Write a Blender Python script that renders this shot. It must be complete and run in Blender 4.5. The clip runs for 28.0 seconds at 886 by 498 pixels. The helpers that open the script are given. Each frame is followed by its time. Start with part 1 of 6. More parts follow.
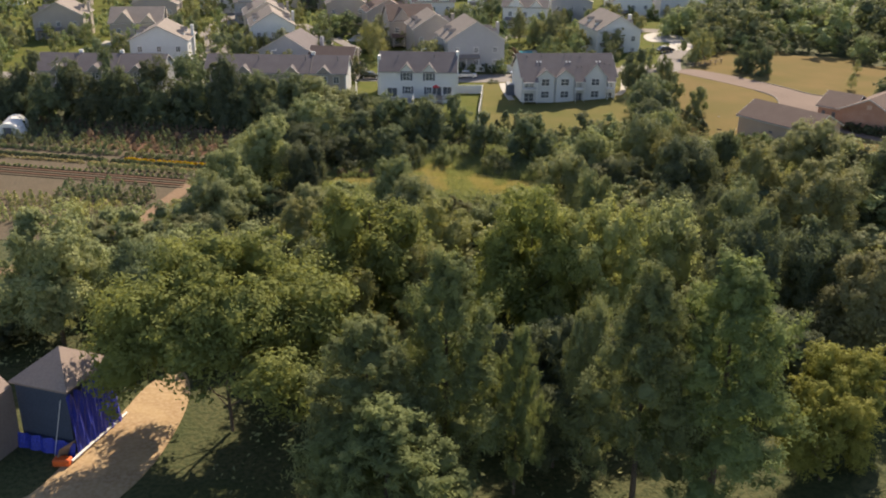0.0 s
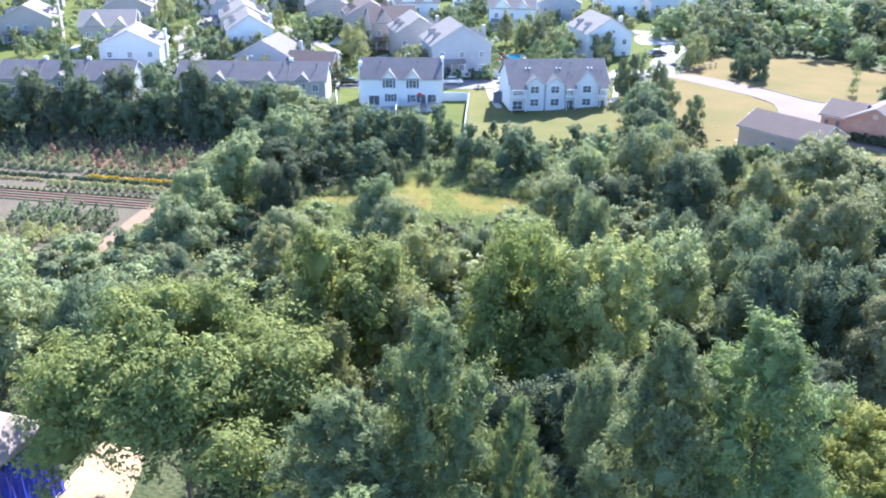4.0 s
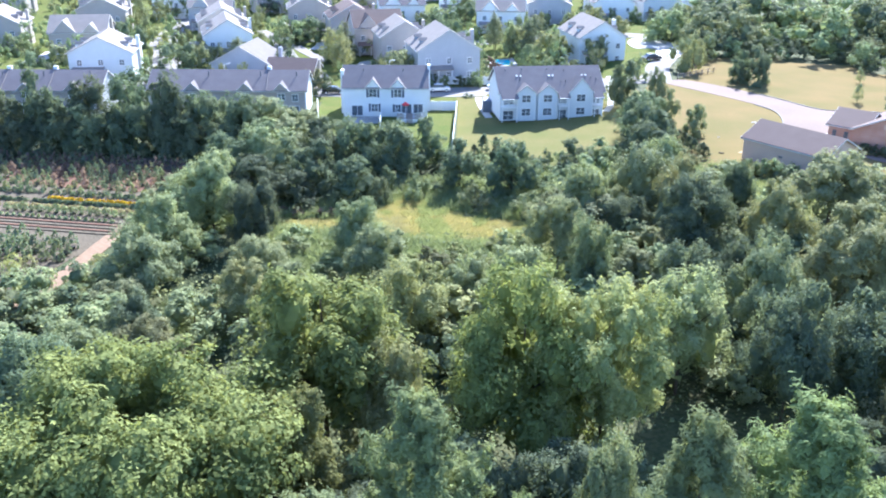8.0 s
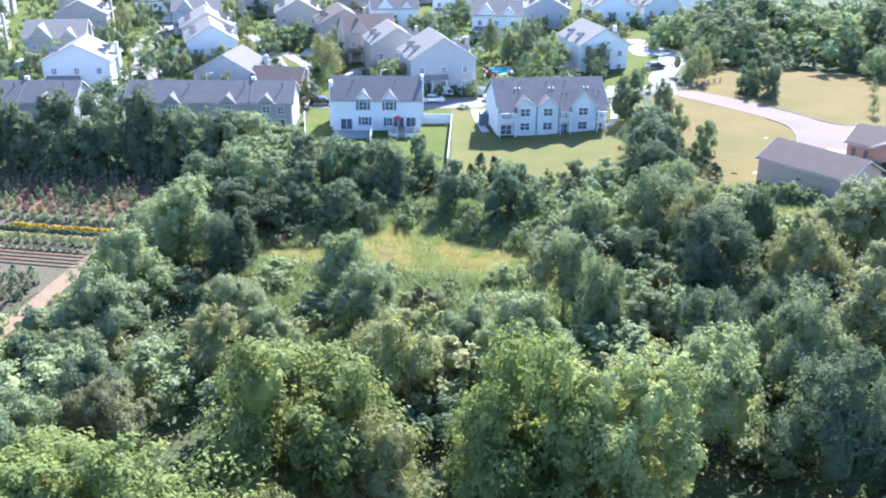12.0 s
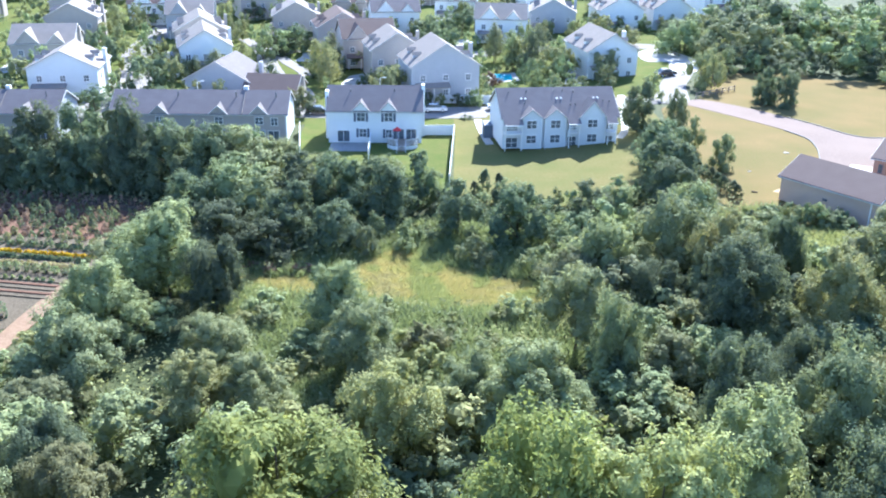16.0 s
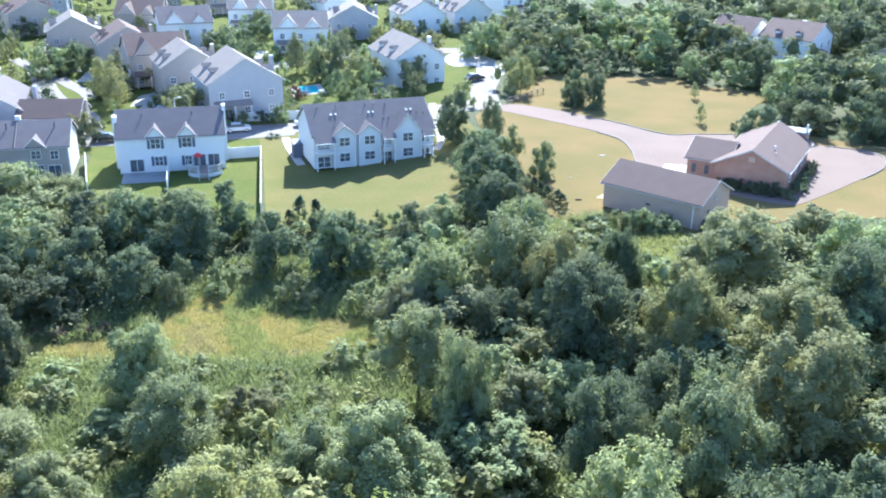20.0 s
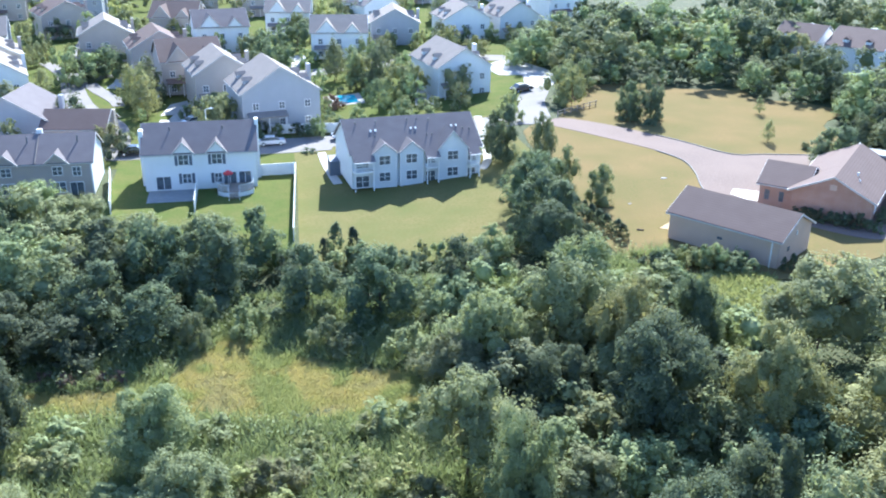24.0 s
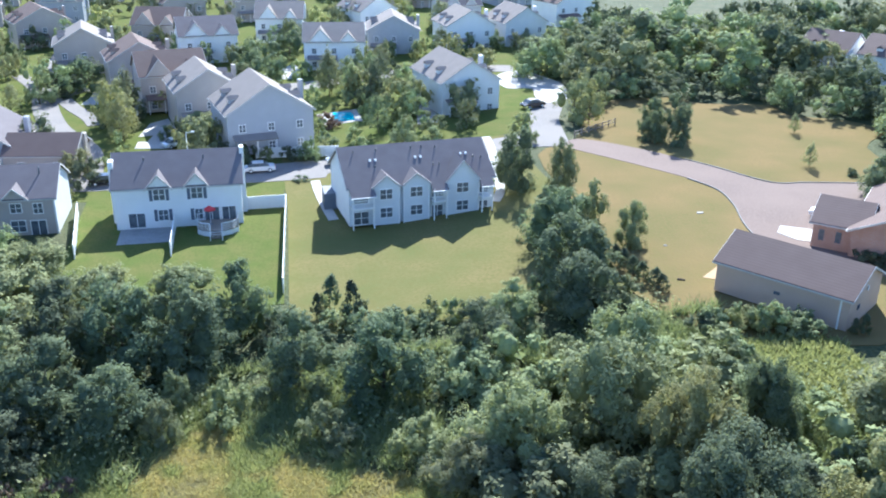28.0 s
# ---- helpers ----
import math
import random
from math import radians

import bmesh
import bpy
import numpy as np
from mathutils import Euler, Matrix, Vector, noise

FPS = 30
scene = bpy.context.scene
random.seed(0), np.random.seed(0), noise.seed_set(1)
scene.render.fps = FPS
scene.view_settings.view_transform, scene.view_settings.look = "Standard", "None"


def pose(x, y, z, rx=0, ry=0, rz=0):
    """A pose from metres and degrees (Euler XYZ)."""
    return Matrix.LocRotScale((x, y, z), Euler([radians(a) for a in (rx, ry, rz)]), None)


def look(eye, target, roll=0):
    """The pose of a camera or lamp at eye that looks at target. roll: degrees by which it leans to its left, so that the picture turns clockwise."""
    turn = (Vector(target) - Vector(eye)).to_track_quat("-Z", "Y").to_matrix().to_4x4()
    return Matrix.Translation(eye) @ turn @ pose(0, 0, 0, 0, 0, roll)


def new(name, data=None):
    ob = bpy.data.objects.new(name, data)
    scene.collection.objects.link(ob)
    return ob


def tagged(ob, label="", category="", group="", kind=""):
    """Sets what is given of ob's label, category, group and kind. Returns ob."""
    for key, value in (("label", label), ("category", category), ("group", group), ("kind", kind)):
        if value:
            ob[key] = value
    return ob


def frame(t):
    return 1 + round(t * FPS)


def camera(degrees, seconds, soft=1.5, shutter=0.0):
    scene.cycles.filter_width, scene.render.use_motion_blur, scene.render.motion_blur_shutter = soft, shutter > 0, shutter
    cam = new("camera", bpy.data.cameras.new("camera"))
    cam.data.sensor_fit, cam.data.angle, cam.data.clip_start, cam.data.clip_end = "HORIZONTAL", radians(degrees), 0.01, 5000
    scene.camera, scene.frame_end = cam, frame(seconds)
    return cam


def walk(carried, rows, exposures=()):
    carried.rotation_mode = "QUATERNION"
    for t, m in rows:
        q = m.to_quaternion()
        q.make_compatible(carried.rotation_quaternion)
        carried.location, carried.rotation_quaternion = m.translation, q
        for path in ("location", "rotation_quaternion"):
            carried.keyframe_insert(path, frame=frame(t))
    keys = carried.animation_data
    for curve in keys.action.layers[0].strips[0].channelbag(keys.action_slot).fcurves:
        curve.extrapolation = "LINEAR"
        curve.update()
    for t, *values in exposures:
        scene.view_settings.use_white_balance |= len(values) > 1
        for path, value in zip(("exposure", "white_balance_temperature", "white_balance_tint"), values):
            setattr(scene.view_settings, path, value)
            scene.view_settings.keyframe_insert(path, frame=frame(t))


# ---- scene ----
# camera: seconds, x, y, z, yaw (left), pitch (up), roll
cam = camera(51.6, 28.0, soft=2.0)
ROWS = [
    (0.0, 0.00, -0.00, 41.67, -0.00, -22.00, 0.83),
    (0.5, -0.08, 1.08, 41.71, -0.16, -22.01, 0.83),
    (1.0, -0.15, 2.26, 41.73, -0.31, -22.03, 0.82),
    (1.5, -0.16, 3.42, 41.82, -0.51, -22.10, 0.83),
    (2.0, -0.11, 4.62, 41.86, -0.59, -22.15, 0.82),
    (2.5, -0.09, 5.83, 41.91, -0.69, -22.20, 0.83),
    (3.0, -0.01, 6.87, 41.96, -0.76, -22.22, 0.80),
    (3.5, 0.04, 7.99, 41.93, -0.84, -22.20, 0.82),
    (5.5, 0.20, 12.75, 41.74, -1.27, -22.19, 0.79),
    (6.0, 0.20, 13.88, 41.74, -1.36, -22.21, 0.80),
    (6.5, 0.20, 15.05, 41.77, -1.44, -22.24, 0.75),
    (7.0, 0.18, 16.23, 41.80, -1.55, -22.26, 0.75),
    (7.5, 0.23, 17.35, 41.78, -1.64, -22.25, 0.73),
    (8.0, 0.29, 18.52, 41.79, -1.72, -22.27, 0.66),
    (8.5, 0.38, 19.69, 41.76, -1.78, -22.24, 0.67),
    (9.0, 0.47, 20.93, 41.71, -1.84, -22.22, 0.64),
    (9.5, 0.56, 22.91, 41.84, -1.99, -22.28, 0.65),
    (10.0, 0.59, 24.28, 41.93, -2.05, -22.34, 0.73),
    (10.5, 0.51, 25.32, 42.02, -2.14, -22.34, 0.77),
    (11.0, 0.41, 26.31, 42.05, -2.20, -22.34, 0.79),
    (11.5, 0.38, 27.41, 42.09, -2.20, -22.35, 0.83),
    (12.0, 0.38, 28.44, 42.22, -2.18, -22.41, 0.86),
    (12.5, 0.35, 29.48, 42.32, -2.18, -22.45, 0.88),
    (14.5, 0.58, 33.63, 42.21, -2.16, -22.48, 0.90),
    (15.0, 0.69, 34.77, 42.21, -2.10, -22.47, 0.94),
    (15.5, 0.69, 35.81, 42.30, -2.09, -22.51, 0.93),
    (16.0, 0.73, 36.91, 42.30, -2.03, -22.50, 0.89),
    (16.5, 0.68, 38.08, 42.24, -2.00, -22.49, 0.90),
    (17.0, 0.57, 39.23, 42.23, -2.00, -22.47, 0.90),
    (17.5, 0.64, 40.51, 42.17, -1.90, -22.52, 0.99),
    (18.0, 0.61, 41.67, 42.13, -1.85, -22.52, 1.09),
    (18.5, 0.70, 42.87, 42.04, -1.75, -22.51, 1.14),
    (18.6, 0.67, 43.08, 42.05, -1.95, -22.46, 1.10),
    (18.7, 0.65, 43.29, 42.06, -5.95, -22.41, 1.07),
    (18.8, 0.63, 43.51, 42.07, -8.80, -22.36, 1.04),
    (18.9, 0.61, 43.72, 42.08, -10.15, -22.32, 1.01),
    (19.0, 0.58, 43.94, 42.09, -10.91, -22.27, 0.98),
    (19.5, 0.76, 45.07, 42.08, -12.62, -22.21, 0.91),
    (20.0, 0.87, 46.11, 42.21, -14.46, -22.21, 0.89),
    (20.5, 1.22, 47.35, 42.14, -15.22, -22.18, 0.77),
    (20.7, 1.26, 47.79, 42.15, -15.30, -22.22, 0.81),
    (20.8, 1.28, 48.00, 42.15, -13.10, -22.25, 0.83),
    (20.9, 1.30, 48.22, 42.16, -11.85, -22.27, 0.85),
    (21.0, 1.32, 48.44, 42.16, -11.81, -22.29, 0.87),
    (21.5, 1.70, 50.77, 42.15, -11.90, -22.30, 0.87),
    (23.5, 1.88, 55.87, 42.24, -12.13, -22.42, 0.88),
    (24.0, 1.99, 57.06, 42.09, -12.10, -22.31, 0.88),
    (24.5, 1.88, 59.16, 42.28, -12.21, -22.36, 0.86),
    (25.0, 1.82, 61.17, 42.22, -12.37, -22.36, 0.91),
    (25.5, 2.02, 62.52, 42.16, -12.45, -22.41, 0.97),
    (26.0, 2.19, 63.72, 42.22, -12.49, -22.49, 0.95),
    (26.5, 3.08, 67.83, 42.09, -12.39, -22.45, 0.81),
    (27.0, 3.23, 69.68, 42.11, -12.43, -22.48, 0.75),
    (27.5, 3.37, 71.53, 42.07, -12.48, -22.54, 0.84),
    (28.0, 3.54, 72.61, 42.04, -12.39, -22.46, 0.77),
    ]
walk(cam, [(t, Matrix.Translation((x, y, z)) @ pose(0, 0, 0, 0, 0, yaw) @ pose(0, 0, 0, 90 + pitch, 0, 0) @ pose(0, 0, 0, 0, 0, roll))
           for t, x, y, z, yaw, pitch, roll in ROWS],
     exposures=[(0.0, 0.69, 7300, 19), (0.3, 1.46, 7100, 18), (0.6, 1.83, 6750, 18), (1.0, 2.06, 6210, 18), (2.0, 2.17, 5810, 18), (3.0, 2.14, 5260, 18), (6.0, 2.10, 5080, 17), (12.0, 2.05, 5050, 15), (22.0, 1.89, 5080, 12), (24.0, 1.81, 5070, 12), (28.0, 1.60, 5120, 12)])

# ---- light ----
SUN_AZ, SUN_EL = 20.0, 36.5          # degrees from +y towards +x, and above the horizon
world = bpy.data.worlds.new("sky")
scene.world = world
world.use_nodes = True
wn = world.node_tree.nodes
sky = wn.new("ShaderNodeTexSky")
sky.sky_type = "NISHITA"
sky.sun_disc = False
sky.sun_elevation = radians(SUN_EL)
sky.sun_rotation = radians(SUN_AZ)
sky.dust_density = 0.4
sky.ozone_density = 1.4
wn["Background"].inputs["Strength"].default_value = 0.10
world.node_tree.links.new(sky.outputs["Color"], wn["Background"].inputs["Color"])
sun = new("sun", bpy.data.lights.new("sun", "SUN"))
sun.data.energy = 5.0
sun.data.angle = radians(0.6)
sun.data.color = (1.0, 0.915, 0.73)
sun_way = Vector((math.sin(radians(SUN_AZ)) * math.cos(radians(SUN_EL)), math.cos(radians(SUN_AZ)) * math.cos(radians(SUN_EL)), math.sin(radians(SUN_EL))))
sun.matrix_world = look(sun_way * 300, (0, 0, 0))


# ---- materials ----
def ramp_mix(nt, fac, a, b):
    mix = nt.nodes.new("ShaderNodeMix")
    mix.data_type = "RGBA"
    nt.links.new(fac, mix.inputs[0])
    for slot, c in ((6, a), (7, b)):
        if isinstance(c, tuple):
            mix.inputs[slot].default_value = (*c, 1)
        else:
            nt.links.new(c, mix.inputs[slot])
    return mix.outputs[2]


def noise_fac(nt, scale, lo=0.35, hi=0.65, detail=4.0, space="Object"):
    tc = nt.nodes.new("ShaderNodeTexCoord")
    tex = nt.nodes.new("ShaderNodeTexNoise")
    tex.inputs["Scale"].default_value = scale
    tex.inputs["Detail"].default_value = detail
    nt.links.new(tc.outputs[space], tex.inputs["Vector"])
    mr = nt.nodes.new("ShaderNodeMapRange")
    mr.inputs["From Min"].default_value, mr.inputs["From Max"].default_value = lo, hi
    nt.links.new(tex.outputs["Fac"], mr.inputs["Value"])
    return mr.outputs["Result"]


def base_mat(name, rough=0.8, spec=0.3, metal=0.0):
    m = bpy.data.materials.new(name)
    m.use_nodes = True
    b = m.node_tree.nodes["Principled BSDF"]
    b.inputs["Roughness"].default_value = rough
    b.inputs["Specular IOR Level"].default_value = spec
    b.inputs["Metallic"].default_value = metal
    return m, m.node_tree, b


def bump(nt, b, height, strength=0.3, dist=0.05):
    n = nt.nodes.new("ShaderNodeBump")
    n.inputs["Strength"].default_value = strength
    n.inputs["Distance"].default_value = dist
    nt.links.new(height, n.inputs["Height"])
    nt.links.new(n.outputs["Normal"], b.inputs["Normal"])


def patchy(name, a, b, c, scale1=0.4, scale2=6.0, rough=0.85, bumpy=0.3, dist=0.03, spec=0.25, per_object=0.0):
    """Two colours in large patches and a third in fine grain."""
    m, nt, bs = base_mat(name, rough, spec)
    col = ramp_mix(nt, noise_fac(nt, scale1), a, b)
    fine = noise_fac(nt, scale2, 0.4, 0.7)
    col = ramp_mix(nt, fine, col, c)
    if per_object:
        info = nt.nodes.new("ShaderNodeObjectInfo")
        hsv = nt.nodes.new("ShaderNodeHueSaturation")
        mr = nt.nodes.new("ShaderNodeMapRange")
        mr.inputs["To Min"].default_value, mr.inputs["To Max"].default_value = 1 - per_object, 1 + per_object
        nt.links.new(info.outputs["Random"], mr.inputs["Value"])
        nt.links.new(mr.outputs["Result"], hsv.inputs["Value"])
        nt.links.new(col, hsv.inputs["Color"])
        col = hsv.outputs["Color"]
    nt.links.new(col, bs.inputs["Base Color"])
    if bumpy:
        bump(nt, bs, fine, bumpy, dist)
    return m


def leaf_mat(name, dark, light, glow=0.26, rough=0.6, tree_vary=0.22):
    """Leaves: colour varies leaf by leaf and tree by tree; some light passes through."""
    m, nt, b = base_mat(name, rough, 0.02)
    geo = nt.nodes.new("ShaderNodeNewGeometry")
    info = nt.nodes.new("ShaderNodeObjectInfo")
    half = nt.nodes.new("ShaderNodeMix")
    half.inputs[0].default_value = 0.64
    nt.links.new(geo.outputs["Random Per Island"], half.inputs[2])
    nt.links.new(noise_fac(nt, 0.55, 0.3, 0.7, 3.0), half.inputs[3])
    col = ramp_mix(nt, half.outputs[0], dark, light)
    hsv = nt.nodes.new("ShaderNodeHueSaturation")
    for slot, lo, hi in (("Hue", 0.476, 0.498), ("Value", 1 - tree_vary, 1 + tree_vary), ("Saturation", 1.0, 1.16)):
        mr = nt.nodes.new("ShaderNodeMapRange")
        mr.inputs["To Min"].default_value, mr.inputs["To Max"].default_value = lo, hi
        nt.links.new(info.outputs["Random"], mr.inputs["Value"])
        nt.links.new(mr.outputs["Result"], hsv.inputs[slot])
    nt.links.new(col, hsv.inputs["Color"])
    nt.links.new(hsv.outputs["Color"], b.inputs["Base Color"])
    tr = nt.nodes.new("ShaderNodeBsdfTranslucent")
    thin = nt.nodes.new("ShaderNodeMixRGB")
    thin.blend_type = "MULTIPLY"
    thin.inputs[0].default_value = 1.0
    thin.inputs[2].default_value = (1.42, 1.36, 0.98, 1)
    nt.links.new(hsv.outputs["Color"], thin.inputs[1])
    nt.links.new(thin.outputs[0], tr.inputs["Color"])
    mix = nt.nodes.new("ShaderNodeMixShader")
    mix.inputs[0].default_value = glow
    nt.links.new(b.outputs[0], mix.inputs[1])
    nt.links.new(tr.outputs[0], mix.inputs[2])
    nt.links.new(mix.outputs[0], nt.nodes["Material Output"].inputs["Surface"])
    return m


def lined(name, a, b, step, axis="Z", rough=0.6, strength=0.5, spec=0.3, line=0.75):
    """Boards or shingle courses: fine lines across one axis, with stains."""
    m, nt, bs = base_mat(name, rough, spec)
    tc = nt.nodes.new("ShaderNodeTexCoord")
    wave = nt.nodes.new("ShaderNodeTexWave")
    wave.wave_type, wave.bands_direction, wave.wave_profile = "BANDS", axis, "SAW"
    wave.inputs["Scale"].default_value = 0.314 / step
    nt.links.new(tc.outputs["Object"], wave.inputs["Vector"])
    col = ramp_mix(nt, noise_fac(nt, 0.6, 0.3, 0.7), a, b)
    low = tuple(v * line for v in a)
    mr = nt.nodes.new("ShaderNodeMapRange")
    mr.inputs["From Min"].default_value, mr.inputs["From Max"].default_value = 0.75, 1.0
    nt.links.new(wave.outputs["Fac"], mr.inputs["Value"])
    col = ramp_mix(nt, mr.outputs["Result"], col, low)
    nt.links.new(col, bs.inputs["Base Color"])
    bump(nt, bs, wave.outputs["Fac"], strength, 0.02)
    return m


M_BRUSH = patchy("undergrowth", (0.060, 0.075, 0.028), (0.10, 0.10, 0.045), (0.035, 0.05, 0.018), 0.15, 2.5, 0.95, 0.6, 0.1)
M_LAWN = patchy("mown_lawn", (0.126, 0.134, 0.048), (0.179, 0.153, 0.066), (0.136, 0.128, 0.046), 0.14, 2.8, 0.95, 0.4, 0.03, spec=0.02)
M_DRY = patchy("dry_lawn", (0.205, 0.150, 0.068), (0.141, 0.127, 0.050), (0.172, 0.132, 0.061), 0.11, 2.6, 0.95, 0.4, 0.03, spec=0.02)
M_GREENLAWN = patchy("green_lawn", (0.103, 0.129, 0.034), (0.142, 0.139, 0.048), (0.079, 0.100, 0.028), 0.3, 6.0, 0.95, 0.4, 0.03, spec=0.02)
M_MEADOW = patchy("meadow_floor", (0.220, 0.203, 0.075), (0.270, 0.224, 0.093), (0.171, 0.172, 0.062), 0.25, 4.0, 0.95, 0.5, 0.06)
M_SOIL = patchy("tilled_soil", (0.106, 0.084, 0.056), (0.079, 0.065, 0.043), (0.130, 0.104, 0.071), 0.3, 3.0, 0.95, 0.5, 0.05)
M_SAND = patchy("dirt_track", (0.420, 0.300, 0.166), (0.323, 0.215, 0.122), (0.456, 0.337, 0.209), 0.4, 3.0, 0.95, 0.4, 0.04)
M_CLAY = patchy("clay_track", (0.229, 0.151, 0.097), (0.195, 0.127, 0.080), (0.255, 0.176, 0.117), 0.4, 3.0, 0.95, 0.4, 0.04)
M_MULCH = patchy("red_mulch", (0.150, 0.086, 0.060), (0.118, 0.072, 0.050), (0.182, 0.110, 0.078), 0.4, 3.0, 0.95, 0.5, 0.04, spec=0.05)
M_EAVE = patchy("eave_board", (0.56, 0.53, 0.50), (0.48, 0.46, 0.43), (0.60, 0.57, 0.54), 1.0, 8.0, 0.6, 0.05)
M_DRIVE = patchy("pale_drive", (0.200, 0.152, 0.128), (0.165, 0.126, 0.108), (0.215, 0.166, 0.141), 0.12, 4.0, 0.9, 0.2, 0.01, spec=0.1)
M_STREET = patchy("street", (0.24, 0.22, 0.205), (0.20, 0.187, 0.178), (0.26, 0.243, 0.23), 0.2, 5.0, 0.9, 0.2, 0.01, spec=0.1)
M_CONC = patchy("concrete", (0.44, 0.42, 0.39), (0.37, 0.355, 0.33), (0.48, 0.46, 0.43), 0.5, 6.0, 0.85, 0.2, 0.01)
M_ROOF = lined("slate_grey_shingle", (0.170, 0.152, 0.156), (0.198, 0.178, 0.182), 0.16, "Z", 0.85, 0.4, spec=0.08)
M_ROOF_BROWN = lined("brown_grey_shingle", (0.163, 0.122, 0.108), (0.181, 0.137, 0.122), 0.16, "Z", 0.85, 0.4, spec=0.08)
M_ROOF_PALE = lined("grey_shingle", (0.285, 0.252, 0.230), (0.245, 0.218, 0.200), 0.16, "Z", 0.85, 0.4, spec=0.08)
M_WHITE = lined("white_siding", (0.86, 0.86, 0.85), (0.81, 0.81, 0.80), 0.15, "Z", 0.5, 0.35, line=0.9)
M_BLUEGREY = lined("blue_grey_siding", (0.72, 0.74, 0.75), (0.67, 0.69, 0.70), 0.15, "Z", 0.5, 0.35, line=0.85)
M_TAN = lined("tan_siding", (0.46, 0.41, 0.37), (0.42, 0.37, 0.34), 0.15, "Z", 0.5, 0.35, line=0.85)
M_GREY = lined("grey_siding", (0.42, 0.43, 0.46), (0.38, 0.39, 0.42), 0.15, "Z", 0.5, 0.35, line=0.85)
M_BARN = lined("beige_siding", (0.56, 0.43, 0.345), (0.51, 0.39, 0.315), 0.2, "Z", 0.6, 0.3, line=0.88)
M_TRIM = patchy("white_trim", (0.84, 0.84, 0.82), (0.79, 0.79, 0.78), (0.86, 0.86, 0.84), 1.0, 8.0, 0.5, 0.05)
M_DARKTRIM = patchy("dark_shutter", (0.125, 0.142, 0.175), (0.105, 0.122, 0.15), (0.15, 0.165, 0.20), 1.0, 8.0, 0.6, 0.05)
M_PIPE = patchy("vent_metal", (0.16, 0.16, 0.165), (0.12, 0.12, 0.125), (0.2, 0.2, 0.2), 1.0, 8.0, 0.6, 0.05)
M_WOOD = patchy("deck_wood", (0.30, 0.24, 0.19), (0.25, 0.20, 0.16), (0.34, 0.28, 0.22), 1.0, 8.0, 0.8, 0.2)
M_BARK = patchy("bark", (0.11, 0.085, 0.065), (0.08, 0.065, 0.05), (0.15, 0.12, 0.095), 1.5, 12.0, 0.95, 0.6, 0.03)
M_NAVY = patchy("navy_tarp", (0.060, 0.082, 0.125), (0.070, 0.092, 0.140), (0.052, 0.070, 0.108), 0.8, 5.0, 0.5, 0.3, 0.05)
M_BLUETARP = patchy("blue_tarp", (0.02, 0.045, 0.42), (0.015, 0.035, 0.33), (0.03, 0.06, 0.5), 0.9, 6.0, 0.4, 0.5, 0.06, 0.5)
M_CANVAS = patchy("beige_canvas", (0.300, 0.235, 0.207), (0.270, 0.213, 0.185), (0.324, 0.258, 0.224), 0.6, 5.0, 0.8, 0.2, 0.03)
M_ORANGE = patchy("orange_plastic", (0.75, 0.13, 0.03), (0.65, 0.10, 0.03), (0.8, 0.18, 0.05), 2.0, 9.0, 0.5, 0.1)
M_RED = patchy("red_canvas", (0.62, 0.06, 0.07), (0.55, 0.05, 0.06), (0.68, 0.09, 0.09), 2.0, 9.0, 0.7, 0.1)
M_POOL = patchy("pool_blue", (0.05, 0.50, 0.62), (0.04, 0.42, 0.56), (0.08, 0.58, 0.68), 1.0, 5.0, 0.15, 0.1, 0.02, 0.5)
M_RUBBER = patchy("tyre_rubber", (0.025, 0.025, 0.025), (0.03, 0.03, 0.03), (0.02, 0.02, 0.02), 2.0, 9.0, 0.8, 0.1)


def brick_mat():
    m, nt, bs = base_mat("salmon_brick", 0.9, 0.2)
    tc = nt.nodes.new("ShaderNodeTexCoord")
    mp = nt.nodes.new("ShaderNodeMapping")
    mp.inputs["Rotation"].default_value = (radians(90), 0, 0)
    tex = nt.nodes.new("ShaderNodeTexBrick")
    tex.inputs["Scale"].default_value = 1.0
    tex.inputs["Brick Width"].default_value, tex.inputs["Row Height"].default_value = 0.22, 0.075
    tex.inputs["Mortar Size"].default_value = 0.01
    for slot, c in (("Color1", (0.42, 0.235, 0.165)), ("Color2", (0.50, 0.29, 0.205)), ("Mortar", (0.45, 0.38, 0.33))):
        tex.inputs[slot].default_value = (*c, 1)
    nt.links.new(tc.outputs["Object"], mp.inputs["Vector"])
    nt.links.new(mp.outputs["Vector"], tex.inputs["Vector"])
    col = ramp_mix(nt, noise_fac(nt, 0.7), tex.outputs["Color"], (0.40, 0.24, 0.175))
    nt.links.new(col, bs.inputs["Base Color"])
    return m


M_BRICK = brick_mat()


def glass_mat():
    m, nt, b = base_mat("window_glass", 0.06, 0.6)
    col = ramp_mix(nt, noise_fac(nt, 0.8), (0.075, 0.09, 0.105), (0.16, 0.18, 0.20))
    nt.links.new(col, b.inputs["Base Color"])
    return m


M_GLASS = glass_mat()
M_KERB = patchy("kerb_grey", (0.22, 0.21, 0.20), (0.17, 0.165, 0.155), (0.26, 0.25, 0.235), 0.5, 6.0, 0.9, 0.2, 0.01)
M_PATIO = patchy("patio_slab", (0.30, 0.30, 0.30), (0.24, 0.24, 0.24), (0.34, 0.34, 0.33), 0.8, 6.0, 0.9, 0.2, 0.01)


